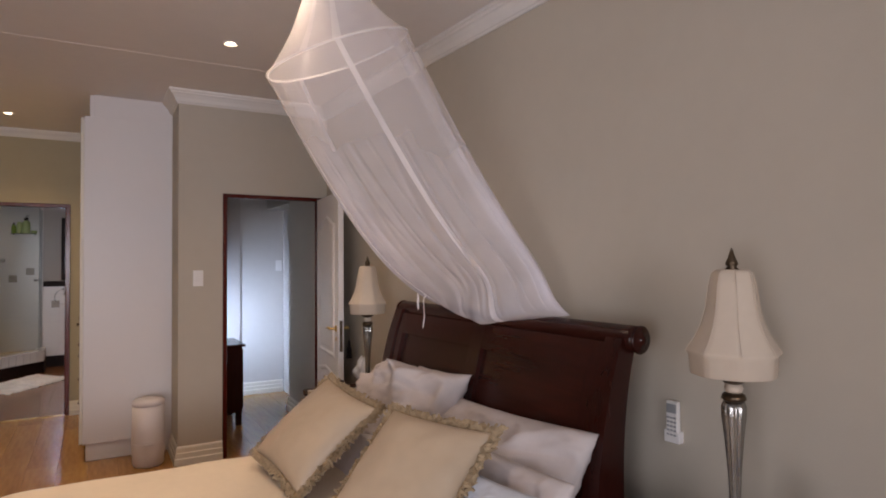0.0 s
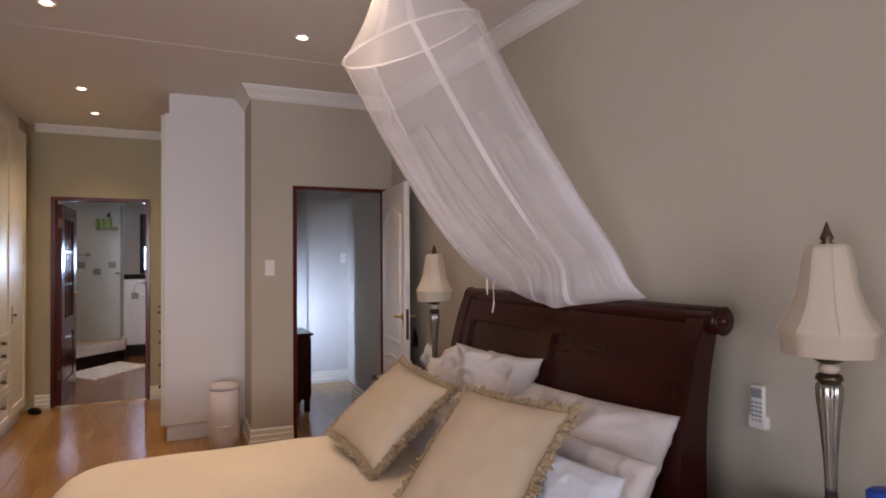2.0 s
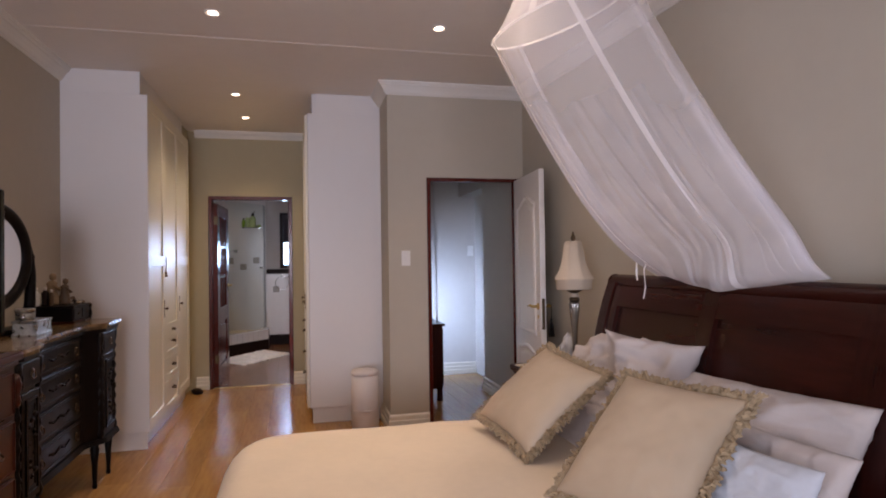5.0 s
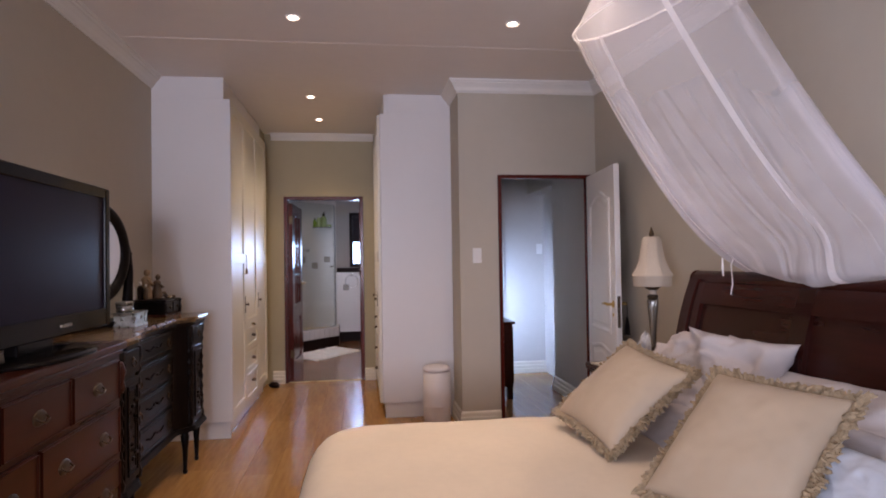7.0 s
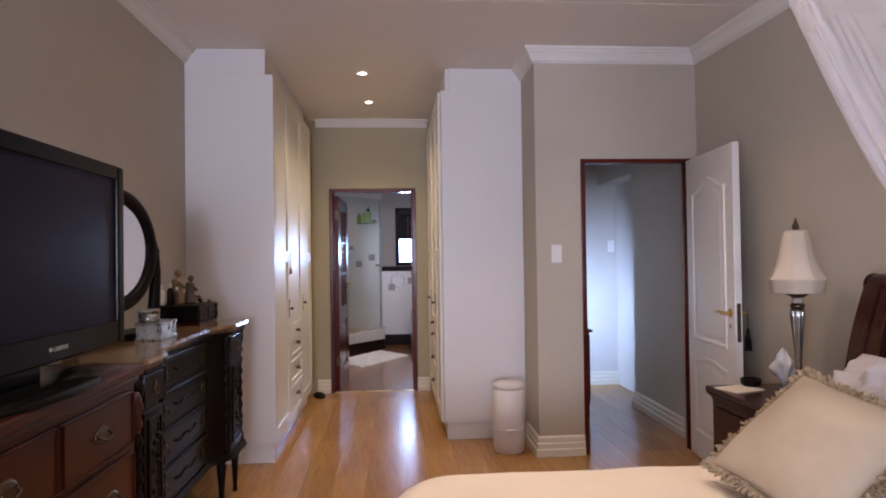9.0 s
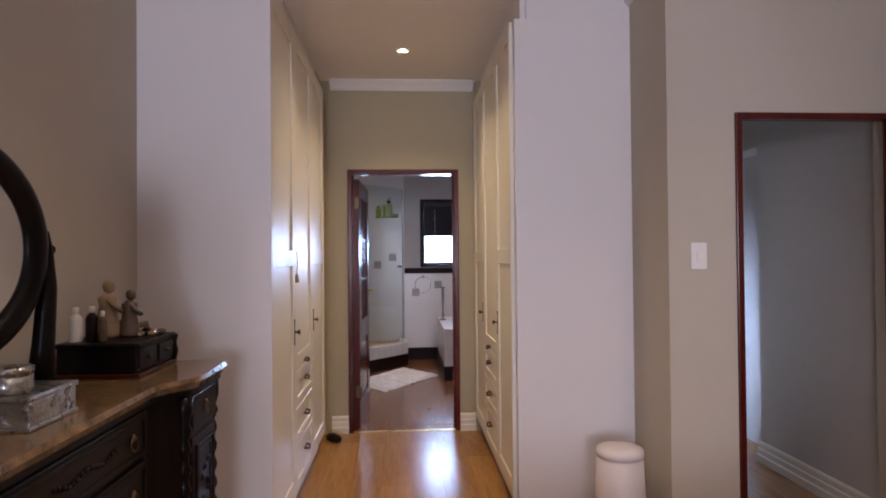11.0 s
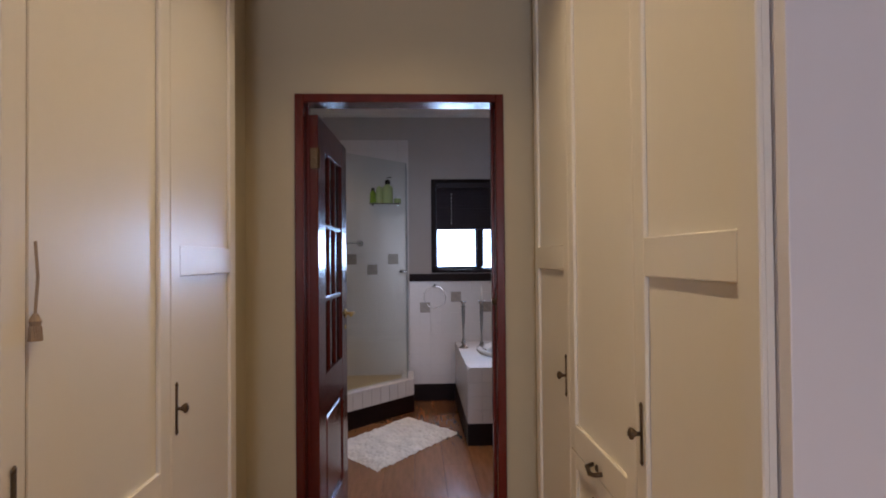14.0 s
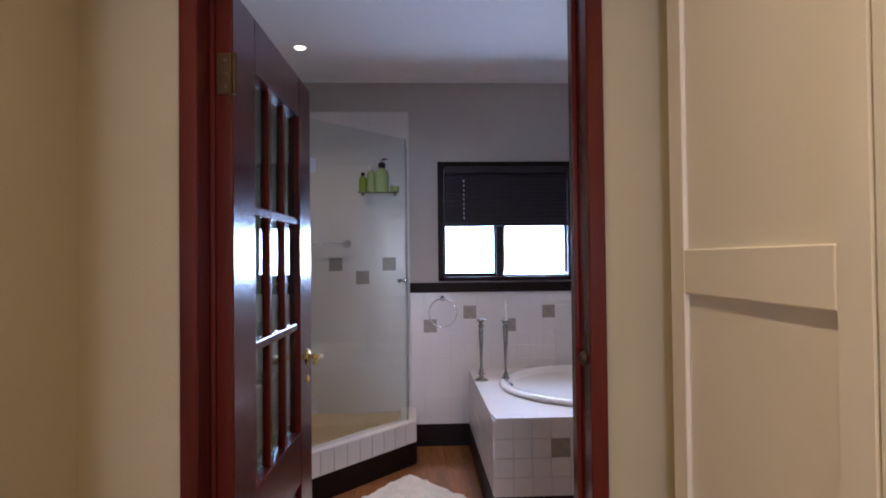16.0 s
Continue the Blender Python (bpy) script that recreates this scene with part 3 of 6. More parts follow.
def latch_handle(x, y, z, way, parent):
    bm = box(min(x, x + way * 0.004), y - 0.006, z - 0.065, max(x, x + way * 0.004), y + 0.006, z + 0.065, 0.002)
    for s in (-1, 1):
        lathe([(0.002, -0.004), (0.009, 0), (0.002, 0.004)], 10, bm=bm, m=pose(x + way * 0.002, y, z + s * 0.062, 0, 90, 0))
    tube([(x, y, z), (x + way * 0.012, y, z), (x + way * 0.024, y, z + 0.002)], 0.006, bm=bm, radii=[0.005, 0.005, 0.012])
    lathe([(0.004, 0), (0.013, 0.004), (0.014, 0.009), (0.006, 0.014)], 12, bm=bm, m=pose(x + way * 0.018, y, z + 0.001, 0, 90 * way, 0))
    return part("handle", bm, M["bronze"], parent, "dark bronze latch handle", True)


def drawer_pull(x, y, z, way, parent):
    bm = tube([(x, y - 0.042, z), (x + way * 0.020, y - 0.036, z - 0.004), (x + way * 0.023, y, z - 0.013), (x + way * 0.020, y + 0.036, z - 0.004), (x, y + 0.042, z)], 0.0065)
    lathe([(0.002, 0), (0.011, 0.002), (0.006, 0.007)], 10, bm=bm, m=pose(x, y, z + 0.002, 0, 90 * way, 0))
    return part("handle", bm, M["bronze"], parent, "small dark bronze drawer pull", True)


def wardrobe_unit(name, front, way, y0, y1, back, z1, kind, end, handle_at, label):
    """One tall cupboard unit against the wall at x = back, doors on x = front."""
    ob = thing(name, ((front + back) / 2, (y0 + y1) / 2, 0), label, "wardrobe", "built-in wardrobe units")
    inv = Matrix.Translation(-ob.location)
    a, b = sorted((front - way * 0.024, back))
    shift = ob.location
    bm = box(a, y0, 0.12, b, y1, z1)
    part("carcass", bm, M["cupboard"], ob)
    p0, p1 = sorted((front - way * 0.05, back))
    part("plinth", box(p0, y0 + 0.001, 0.0, p1, y1 - 0.001, 0.12), M["cupboard"], ob)
    f0, f1 = sorted((front - way * 0.06, back))
    part("top_filler", box(f0, y0 + 0.001, z1, f1, y1 - 0.001, CZ - 0.001), M["cupboard"], ob)
    g = 0.002
    if kind == "hang":
        d = shaker(front, y0 + g, y1 - g, 0.125, z1 - 0.006, way, [(1.375, 0.085)], ob)
        latch_handle(front, handle_at, 0.985, way, d)
    else:
        d = shaker(front, y0 + g, y1 - g, 0.766, z1 - 0.006, way, [], ob)
        drawer_pull(front, (y0 + y1) / 2, 0.792, way, d)
        zs = [0.125, 0.372, 0.568, 0.765]
        for p, q, at in zip(zs, zs[1:], (0.29, 0.49, 0.692)):
            dr = shaker(front, y0 + g, y1 - g, p + 0.002, q - 0.002, way, [], ob, "drawer")
            drawer_pull(front, (y0 + y1) / 2, at, way, dr)
    for c in ob.children:
        c.data.transform(inv)
        for cc in c.children:
            cc.data.transform(inv)
    return ob


FL, FR, TOP = -0.835, 0.297, 2.60
wardrobe_unit("wardrobe_unit", FL, 1, 5.15, 5.69, LX, TOP, "hang", None, 5.655, "tall ivory wardrobe unit with one shaker door")
wardrobe_unit("wardrobe_unit", FL, 1, 5.69, 6.27, LX, TOP, "drawers", None, 0, "tall ivory wardrobe unit with door above three drawers")
wardrobe_unit("wardrobe_unit", FL, 1, 6.27, 6.84, LX, TOP, "hang", None, 6.305, "tall ivory wardrobe unit with one shaker door")
wardrobe_unit("wardrobe_unit", FR, -1, 5.52, 6.03, CX, TOP, "hang", None, 5.99, "tall ivory wardrobe unit with one shaker door")
wardrobe_unit("wardrobe_unit", FR, -1, 6.03, 6.62, CX, TOP, "drawers", None, 0, "tall ivory wardrobe unit with door above three drawers")
wardrobe_unit("wardrobe_unit", FR, -1, 6.62, 7.17, CX, TOP, "hang", None, 6.66, "tall ivory wardrobe unit with one shaker door")


def end_panel(name, x0, x1, y0, y1, edge, label):
    """Gable that closes the cupboards towards the bedroom, taller behind the door line."""
    ob = thing(name, ((x0 + x1) / 2, y0, 0), label, "wardrobe panel")
    ox = ob.location.x
    lo, hi = (x0, edge) if edge > ox else (edge, x1)
    part("gable", box(x0 - ox, 0, 0.13, x1 - ox, y1 - y0, TOP, 0.002), M["cupboard"], ob)
    part("upper_gable", box(lo - ox, 0.001, TOP + 0.0005, hi - ox, y1 - y0, CZ - 0.002, 0.001), M["cupboard"], ob)
    part("kickboard", box(x0 - ox + (0.02 if edge < ox else 0), 0.02, 0, x1 - ox - (0.02 if edge > ox else 0), y1 - y0, 0.13), M["cupboard"], ob)
    return ob


end_panel("wardrobe_gable", LX, FL, 5.12, 5.15, -0.885, "tall white lacquered gable closing the wardrobe")
end_panel("wardrobe_gable", FR + 0.024, CX, PY, 5.52, 0.385, "tall white lacquered gable beside the waste bin")
# nibs share the corridor colour, lamplight tint included
structure("wall_nib_1", box(LX, 6.841, 0, FL - 0.07, WY, CZ - 0.002), M["corridor"], "short taupe wall nib tinted by yellow lamplight beside the wardrobe", "wall")
structure("wall_nib_2", box(FR + 0.03, 7.171, 0, CX, WY, CZ - 0.002), M["corridor"], "short taupe wall nib tinted by yellow lamplight beside the wardrobe", "wall")

# frame added on the solid pier, out of view, for the hall fill lamp
fill_frame = thing("window_hall", (1.052, 6.30, 0.90), "unseen white frame added for the hall fill lamp", "window", kind="structure")
for y0, z0, y1, z1 in ((-0.30, 0, -0.26, 0.95), (0.26, 0, 0.30, 0.95), (-0.26, 0, 0.26, 0.04), (-0.26, 0.91, 0.26, 0.95)):
    part("window_frame", box(0, y0, z0, 0.02, y1, z1, 0.003), M["whitedoor"], fill_frame)
# ---- bed ----
bed = thing("bed", (0.9, 2.24, 0), "dark cherry sleigh bed with panelled scrolled headboard", "bed", rz=2.57)
bx, by = 0.9, 2.24
HY0, HY1 = 1.655, 3.305     # headboard posts, outer faces


def scroll_profile(t, grow=0.0):
    """Sleigh curve in x and z, t from 0 (floor) to 1 (top), leaning back to the wall."""
    x = 1.84 + 0.03 * t + 0.12 * t ** 4
    return x, 1.22 * t


def scroll_post(y0, y1, name):
    bm = bmesh.new()
    rows = []
    for k in range(25):
        t = k / 24
        x, z = scroll_profile(t)
        w = 0.055 - 0.012 * t
        rows.append([bm.verts.new((x - w - bx, y - by, z)) for y in (y0, y1)] + [bm.verts.new((x + 0.034 + 0.13 * (1 - t) ** 1.3 - bx, y - by, z)) for y in (y1, y0)])
    for a, b in zip(rows, rows[1:]):
        for j in range(4):
            bm.faces.new((a[j], a[(j + 1) % 4], b[(j + 1) % 4], b[j]))
    bm.faces.new(rows[0])
    bm.faces.new(rows[-1][::-1])
    bmesh.ops.bevel(bm, geom=[e for e in bm.edges if len(e.link_faces) == 2 and e.calc_face_angle(0) > 0.8], offset=0.008, segments=2, affect="EDGES")
    return part(name, bm, M["sleighz"], bed)


scroll_post(HY0, HY0 + 0.075, "headboard_post")
scroll_post(HY1 - 0.075, HY1, "headboard_post")
bm = tube([(2.01 - bx, HY0 - 0.025 - by, 1.213), (2.01 - bx, HY0 + 0.0 - by, 1.213), (2.01 - bx, HY1 - by, 1.213), (2.01 - bx, HY1 + 0.025 - by, 1.213)], 0.06, 28, radii=[0.044, 0.048, 0.048, 0.044])
for y in (HY0 - 0.025, HY1 + 0.025):
    s = -1 if y < by else 1
    lathe([(0.05, 0), (0.042, 0.006), (0.02, 0.008), (0.016, 0.016), (0.004, 0.02)], 24, bm=bm, m=pose(2.01 - bx, y - by, 1.213, -90 * s, 0, 0))
part("headboard_roll", bm, M["sleigh"], bed, smooth=True)


def scroll_panel(y0, y1, t0, t1, off, thick, name, mat):
    bm = bmesh.new()
    rows = []
    for k in range(17):
        t = t0 + (t1 - t0) * k / 16
        x, z = scroll_profile(t)
        rows.append([bm.verts.new((x + off - bx, y - by, z)) for y in (y0, y1)] + [bm.verts.new((x + off + thick - bx, y - by, z)) for y in (y1, y0)])
    for a, b in zip(rows, rows[1:]):
        for j in range(4):
            bm.faces.new((a[j], a[(j + 1) % 4], b[(j + 1) % 4], b[j]))
    bm.faces.new(rows[0])
    bm.faces.new(rows[-1][::-1])
    return part(name, bm, mat, bed)


scroll_panel(HY0 + 0.075, HY1 - 0.075, 0.25, 0.99, -0.012, 0.03, "headboard_panel", M["sleigh"])
ymid = (HY0 + HY1) / 2
for y0, y1 in ((ymid - 0.045, ymid + 0.045), (HY0 + 0.075, HY0 + 0.14), (HY1 - 0.14, HY1 - 0.075)):
    scroll_panel(y0, y1, 0.25, 0.985, -0.034, 0.023, "headboard_stile", M["sleighz"])
scroll_panel(HY0 + 0.14, ymid - 0.045, 0.90, 0.985, -0.033, 0.022, "headboard_rail", M["sleigh"])
scroll_panel(ymid + 0.045, HY1 - 0.14, 0.90, 0.985, -0.033, 0.022, "headboard_rail", M["sleigh"])
for y in (HY0 + 0.02, HY1 - 0.05):
    part("side_rail", box(0.0 - bx, y - by, 0.18, 1.83 - bx, y + 0.03 - by, 0.34, 0.006), M["sleigh"], bed)
part("foot_rail", box(-0.01 - bx, HY0 + 0.0 - by, 0.0, 0.03 - bx, HY1 - by, 0.36, 0.01), M["sleigh"], bed)
tagged(mesh_ob("mattress", box(0.04, HY0 + 0.06, 0.19, 1.78, HY1 - 0.06, 0.48, 0.05, seg=4), M["pillow"], True), "pale cotton mattress under the duvet", "mattress")


def duvet_shape(u, v):
    """Cover with a rounded foot corner, hanging down its sides."""
    x0, x1, y0, y1, top = -0.13, 1.72, 1.22, 3.32, 0.575
    a, b = u * 2 - 1, v * 2 - 1
    cx, cy, hx, hy, r = (x0 + x1) / 2, (y0 + y1) / 2, (x1 - x0) / 2, (y1 - y0) / 2, 0.34
    # square to rounded rectangle
    m = max(abs(a), abs(b))
    px, py = a * hx, b * hy
    k = 1.0
    qx, qy = max(0, abs(px) - (hx - r)), max(0, abs(py) - (hy - r))
    if px < 0 and qx > 0 and qy > 0:
        big = max(qx, qy)
        d = math.hypot(qx, qy)
        s = big / d
        px = math.copysign(hx - r + qx * s, px)
        py = math.copysign(hy - r + qy * s, py)
    edge = min(hx - abs(px) if px < 0 else 9, hy - abs(py), 9)
    qx, qy = max(0, abs(px) - (hx - r)) if px < 0 else 0, max(0, abs(py) - (hy - r))
    if qx and qy:
        edge = r - math.hypot(qx, qy)
    z = top
    soft = 0.20
    if edge < soft:
        w = 1 - max(edge, 0) / soft
        z = top - 0.40 * (1 - math.sqrt(max(0, 1 - w ** 3.0)))
    z += 0.010 * noise.noise(Vector((px * 2.2, py * 2.2, 0.3))) + 0.006 * noise.noise(Vector((px * 5, py * 5, 4)))
    return Vector((cx + px, cy + py, z))


duvet = thing("duvet", (0.75, 2.26, 0.20), "cream duvet spread smooth over the bed", "duvet")
bm = grid_surface(duvet_shape, 72, 84)
bmesh.ops.transform(bm, matrix=Matrix.Translation((-0.75, -2.26, -0.20)), verts=bm.verts)
part("cover", bm, M["duvet"], duvet, smooth=True)
edge = [duvet_shape(1 - k / 40, 1) for k in range(41)] + [duvet_shape(0, 1 - k / 40) for k in range(1, 41)] + [duvet_shape(k / 40, 0) for k in range(1, 41)]
part("hem", tube([p - Vector((0.75, 2.26, 0.20)) for p in edge], 0.006, 6), M["duvet"], duvet, "stitched cream hem", True)


def cushion(name, m, w, h, d, mat, label, wrinkle=0.0025, seed=0, pinch=0.10, fringe=False, round=0.0):
    """Pillow with pulled-out corners, in the local xy plane of m."""
    def side(s):
        def f(u, v):
            a, b = u * 2 - 1, v * 2 - 1
            prof = max(0, (1 - abs(a) ** 2.6) * (1 - abs(b) ** 2.6)) ** 0.55
            x = a * w / 2 * (1 - pinch * (1 - b * b) * abs(a) ** 3 * 0.8)
            y = b * h / 2 * (1 - pinch * (1 - a * a) * abs(b) ** 3 * 0.8)
            x, y = x * (1 - round * (a * b) ** 4), y * (1 - round * (a * b) ** 4)
            n = noise.noise(Vector((a * 2.5 + seed, b * 2.5, seed))) * wrinkle * 2 + noise.noise(Vector((a * 6, b * 6 + seed, s))) * wrinkle
            crease = wrinkle * 1.6 * math.sin(7 * (a + b * 0.4) + seed) * (abs(a) ** 2) * (1 - abs(b) ** 4)
            r1 = 1 - abs(noise.noise(Vector((a * 1.7 + b * 0.9 + seed, b * 1.3 - a * 0.5, seed * 0.7)))) * 2.4
            r2 = 1 - abs(noise.noise(Vector((a * 3.1 - b * 2.0, b * 2.4 + a + seed, 3.1)))) * 2.6
            ridge = wrinkle * (1.5 * max(0, r1) ** 3 + 0.8 * max(0, r2) ** 3) * (0 if fringe else 1)
            return Vector((x, y, s * (prof * d / 2 + ridge * min(1, prof * 1.4)) + (n + crease) * min(1, prof * 1.5)))
        return f
    ob = new(name)
    ob.matrix_basis = m
    tagged(ob, label, "cushion" if fringe else "pillow")
    bm = grid_surface(side(1), 48, 48)
    grid_surface(side(-1), 48, 48, bm=bm)
    bmesh.ops.remove_doubles(bm, verts=bm.verts, dist=0.0008)
    part("cover", bm, mat, ob, smooth=True)
    if fringe:
        rnd = random.Random(seed)
        bm = bmesh.new()
        f = side(1)
        edge = [f(k / 60, 0) for k in range(60)] + [f(1, k / 60) for k in range(60)] + [f(1 - k / 60, 1) for k in range(60)] + [f(0, 1 - k / 60) for k in range(60)]
        for i, p in enumerate(edge):
            o = Vector((p.x, p.y, 0)).normalized()
            q = edge[(i + 1) % len(edge)]
            tdir = (q - p).normalized()
            for _ in range(5):
                a = p + tdir * rnd.uniform(-0.006, 0.009)
                tip = a + o * rnd.uniform(0.014, 0.030) + Vector((rnd.uniform(-0.012, 0.012), rnd.uniform(-0.012, 0.012), rnd.uniform(-0.018, 0.018)))
                mid = (a + tip) / 2 + Vector((0, 0, rnd.uniform(-0.012, 0.012)))
                back = a + o * rnd.uniform(0.006, 0.014) + tdir * rnd.uniform(-0.012, 0.012)
                tube([a - o * 0.006, mid, tip, back], 0.0045, 4, bm=bm, radii=[0.004, 0.0055, 0.0055, 0.004])
        part("fringe", bm, M["fringe"], ob, "looped tan fringe round the edge")
        bm = tube([*edge, edge[0]], 0.005, 6)
        part("piping", bm, M["fringe"], ob)
    return ob


def plane(corner, along, up):
    """Pose whose x runs along, y runs up the face, at the face's centre."""
    a, u = Vector(along), Vector(up)
    c = Vector(corner) + a / 2 + u / 2
    x = a.normalized()
    zz = x.cross(u).normalized()
    y = zz.cross(x)
    return Matrix(((x.x, y.x, zz.x, c.x), (x.y, y.y, zz.y, c.y), (x.z, y.z, zz.z, c.z), (0, 0, 0, 1)))


def centred(c, along, up):
    return plane(Vector(c) - Vector(along) / 2 - Vector(up) / 2, along, up)


cushion("scatter_cushion", centred((1.225, 2.74, 0.765), (0.06, -0.54, -0.06), (0.39, -0.02, 0.32)), 0.48, 0.45, 0.16, M["silk"], "champagne silk cushion with tan fringe leaning on pillows", seed=3, fringe=True)
cushion("scatter_cushion", centred((1.30, 2.02, 0.752), (0.17, -0.43, -0.01), (0.36, 0.08, 0.33)), 0.46, 0.51, 0.17, M["silk"], "champagne silk cushion with tan fringe leaning on pillows", seed=8, fringe=True)
cushion("pillow", centred((1.664, 2.837, 0.765), (0.04, -0.68, 0.03), (0.26, 0.0, 0.34)), 0.79, 0.52, 0.24, M["pillow"], "crumpled pale cotton pillow against the headboard", 0.024, seed=5)
cushion("pillow", centred((1.54, 2.77, 0.655), (0.03, -0.70, 0.0), (0.38, 0.0, 0.20)), 0.74, 0.48, 0.15, M["pillow"], "pale cotton pillow lying under another", 0.009, seed=15)
cushion("pillow", centred((1.735, 2.137, 0.70), (0.04, -0.80, 0.03), (0.20, 0.0, 0.33)), 0.90, 0.46, 0.18, M["pillow"], "wide pale cotton pillow against the headboard", 0.014, seed=11, round=0.03)
cushion("pillow", centred((1.56, 1.85, 0.675), (0.03, -0.52, 0.0), (0.15, 0.0, 0.27)), 0.55, 0.34, 0.12, M["pillow"], "pale cotton pillow with piped edge on the bed", 0.005, seed=31, round=0.03)
cushion("pillow", centred((1.435, 1.75, 0.675), (0.05, -0.38, 0.0), (0.13, 0.02, 0.27)), 0.38, 0.30, 0.09, M["pillowb"], "bluish white pillow propped on the bed", 0.004, seed=21, round=0.03)

# ---- mosquito net ----
net = thing("mosquito_net", (1.18, 2.49, CZ), "white mosquito net canopy swept over to the headboard", "mosquito net")
no = Vector((1.18, 2.49, CZ))
RC = Vector((1.23, 2.45, 2.295))
RU, RV = Vector((0.192, -0.182, 0.082)), Vector((0.192, 0.185, 0.068))
APEX = Vector((1.18, 2.49, CZ))
END0, END1 = Vector((2.01, 2.99, 1.252)), Vector((2.06, 2.03, 1.285))


def ring_at(a):
    return RC + RU * math.cos(a) + RV * math.sin(a)


net_rnd = random.Random(41)
CREASES = [(net_rnd.random(), net_rnd.uniform(-0.07, 0.07), net_rnd.uniform(0.006, 0.016), net_rnd.uniform(0.0025, 0.006)) for _ in range(44)]


def net_body(u, v):
    a = 2 * math.pi * u
    p = ring_at(a)
    # the end of the tube: gathered along the headboard, front half hanging as a belly
    s = 0.5 - 0.5 * math.cos(a)
    q = END0.lerp(END1, 1 - s)
    front = math.sin(a + math.pi) * 0.5
    q = q + Vector((-0.07 * front - 0.02, 0, 0.0))
    w = v ** 1.05
    c = p.lerp(q, w)
    sag = math.sin(math.pi * v) * 0.16 * (0.7 + 0.6 * s)
    c.z -= sag
    c.x += math.sin(math.pi * v) * 0.03
    belly = math.exp(-((v - 0.93) / 0.10) ** 2) * 0.09 * max(0, 1 - abs(s - 0.40) * 1.9)
    c.z -= belly
    c.x -= belly * 1.0
    ca, sa = math.cos(a), math.sin(a)
    fold = 0.012 * noise.noise(Vector((ca * 2.4, sa * 2.4, v * 0.4)))
    grow = math.sin(math.pi * min(1, v * 0.55 + 0.04))
    for at, drift, depth, wide in CREASES:
        du = (u - at - drift * v + 0.5) % 1.0 - 0.5
        fold -= depth * math.exp(-(du / wide) ** 2) * grow
    d = (p - RC).normalized()
    c += d * fold * (0.25 + 0.9 * math.sin(math.pi * min(1, v * 1.0)) + v * 0.5)
    return c - no


def net_cone(u, v):
    a = 2 * math.pi * u
    p = ring_at(a)
    top = APEX + (p - RC).normalized() * 0.02
    c = p.lerp(top, v)
    pull = math.sin(math.pi * v) * 0.20
    mid = RC.lerp(APEX, v)
    c = c.lerp(mid, pull)
    return c - no


part("net_drape", grid_surface(net_body, 560, 40, wrap=True), M["net"], net, smooth=True)
part("net_cone", grid_surface(net_cone, 64, 14, wrap=True), M["netcone"], net, smooth=True)


def net_lap(u0, u1, v0, v1, seed):
    """Second layer where the net is gathered over itself, with a wavering edge."""
    def g(s, v):
        wob = 0.03 * noise.noise(Vector((v * 3, seed, 0)))
        vv = v0 + (v1 - v0) * v
        p = net_body((u0 + (u1 - u0) * s * (0.25 + 0.75 * v) + wob * s * v) % 1.0, vv)
        c = RC.lerp(Vector((2.05, 2.5, 1.27)), vv) - no
        return p + (c - p).normalized() * 0.010
    return grid_surface(g, 60, 40)


for k, lap in enumerate(((0.42, 0.52, 0.0, 0.97), (0.45, 0.64, 0.0, 0.97), (0.93, 1.03, 0.0, 0.97))):
    part("net_gather", net_lap(*lap, k * 3.7), M["net"], net, smooth=True)
part("hoop", tube([ring_at(2 * math.pi * k / 48) - no for k in range(49)], 0.005, 8), M["netband"], net)


def ribbon(f, u0, w, v0, v1, lift):
    def g(s, v):
        vv = v0 + (v1 - v0) * v
        p = f((u0 + (s - 0.5) * w) % 1.0, vv)
        c = (RC.lerp(Vector((2.05, 2.5, 1.27)), vv) if f is net_body else RC) - no
        return p + (p - c).normalized() * lift
    return grid_surface(g, 2, 40)


for u0 in (0.10, 0.42, 0.60, 0.818):
    part("ribbon", ribbon(net_body, u0, 0.011, 0.0, 0.97, 0.004), M["netband"], net)
for u0 in (0.10, 0.42, 0.745, 0.818):
    part("ribbon", ribbon(net_cone, u0, 0.018, 0.0, 0.98, 0.003), M["netband"], net)
part("tie_string", tube([(Vector((1.844, 2.939, 1.399)) - no), (Vector((1.828, 2.939, 1.358)) - no), (Vector((1.823, 2.934, 1.286)) - no), (Vector((1.823, 2.929, 1.245)) - no)], 0.006, 6, radii=[0.004, 0.006, 0.006, 0.004]), M["plastic"], net, "white fabric tie")
part("tie_string", tube([(Vector((1.844, 2.846, 1.378)) - no), (Vector((1.812, 2.852, 1.296)) - no), (Vector((1.808, 2.836, 1.214)) - no), (Vector((1.808, 2.852, 1.162)) - no)], 0.003, 6), M["plastic"], net, "thin white fabric tie")
part("ceiling_hook", lathe([(0.03, 0), (0.03, -0.006), (0.012, -0.012), (0.01, -0.03)], 16), M["plastic"], net)


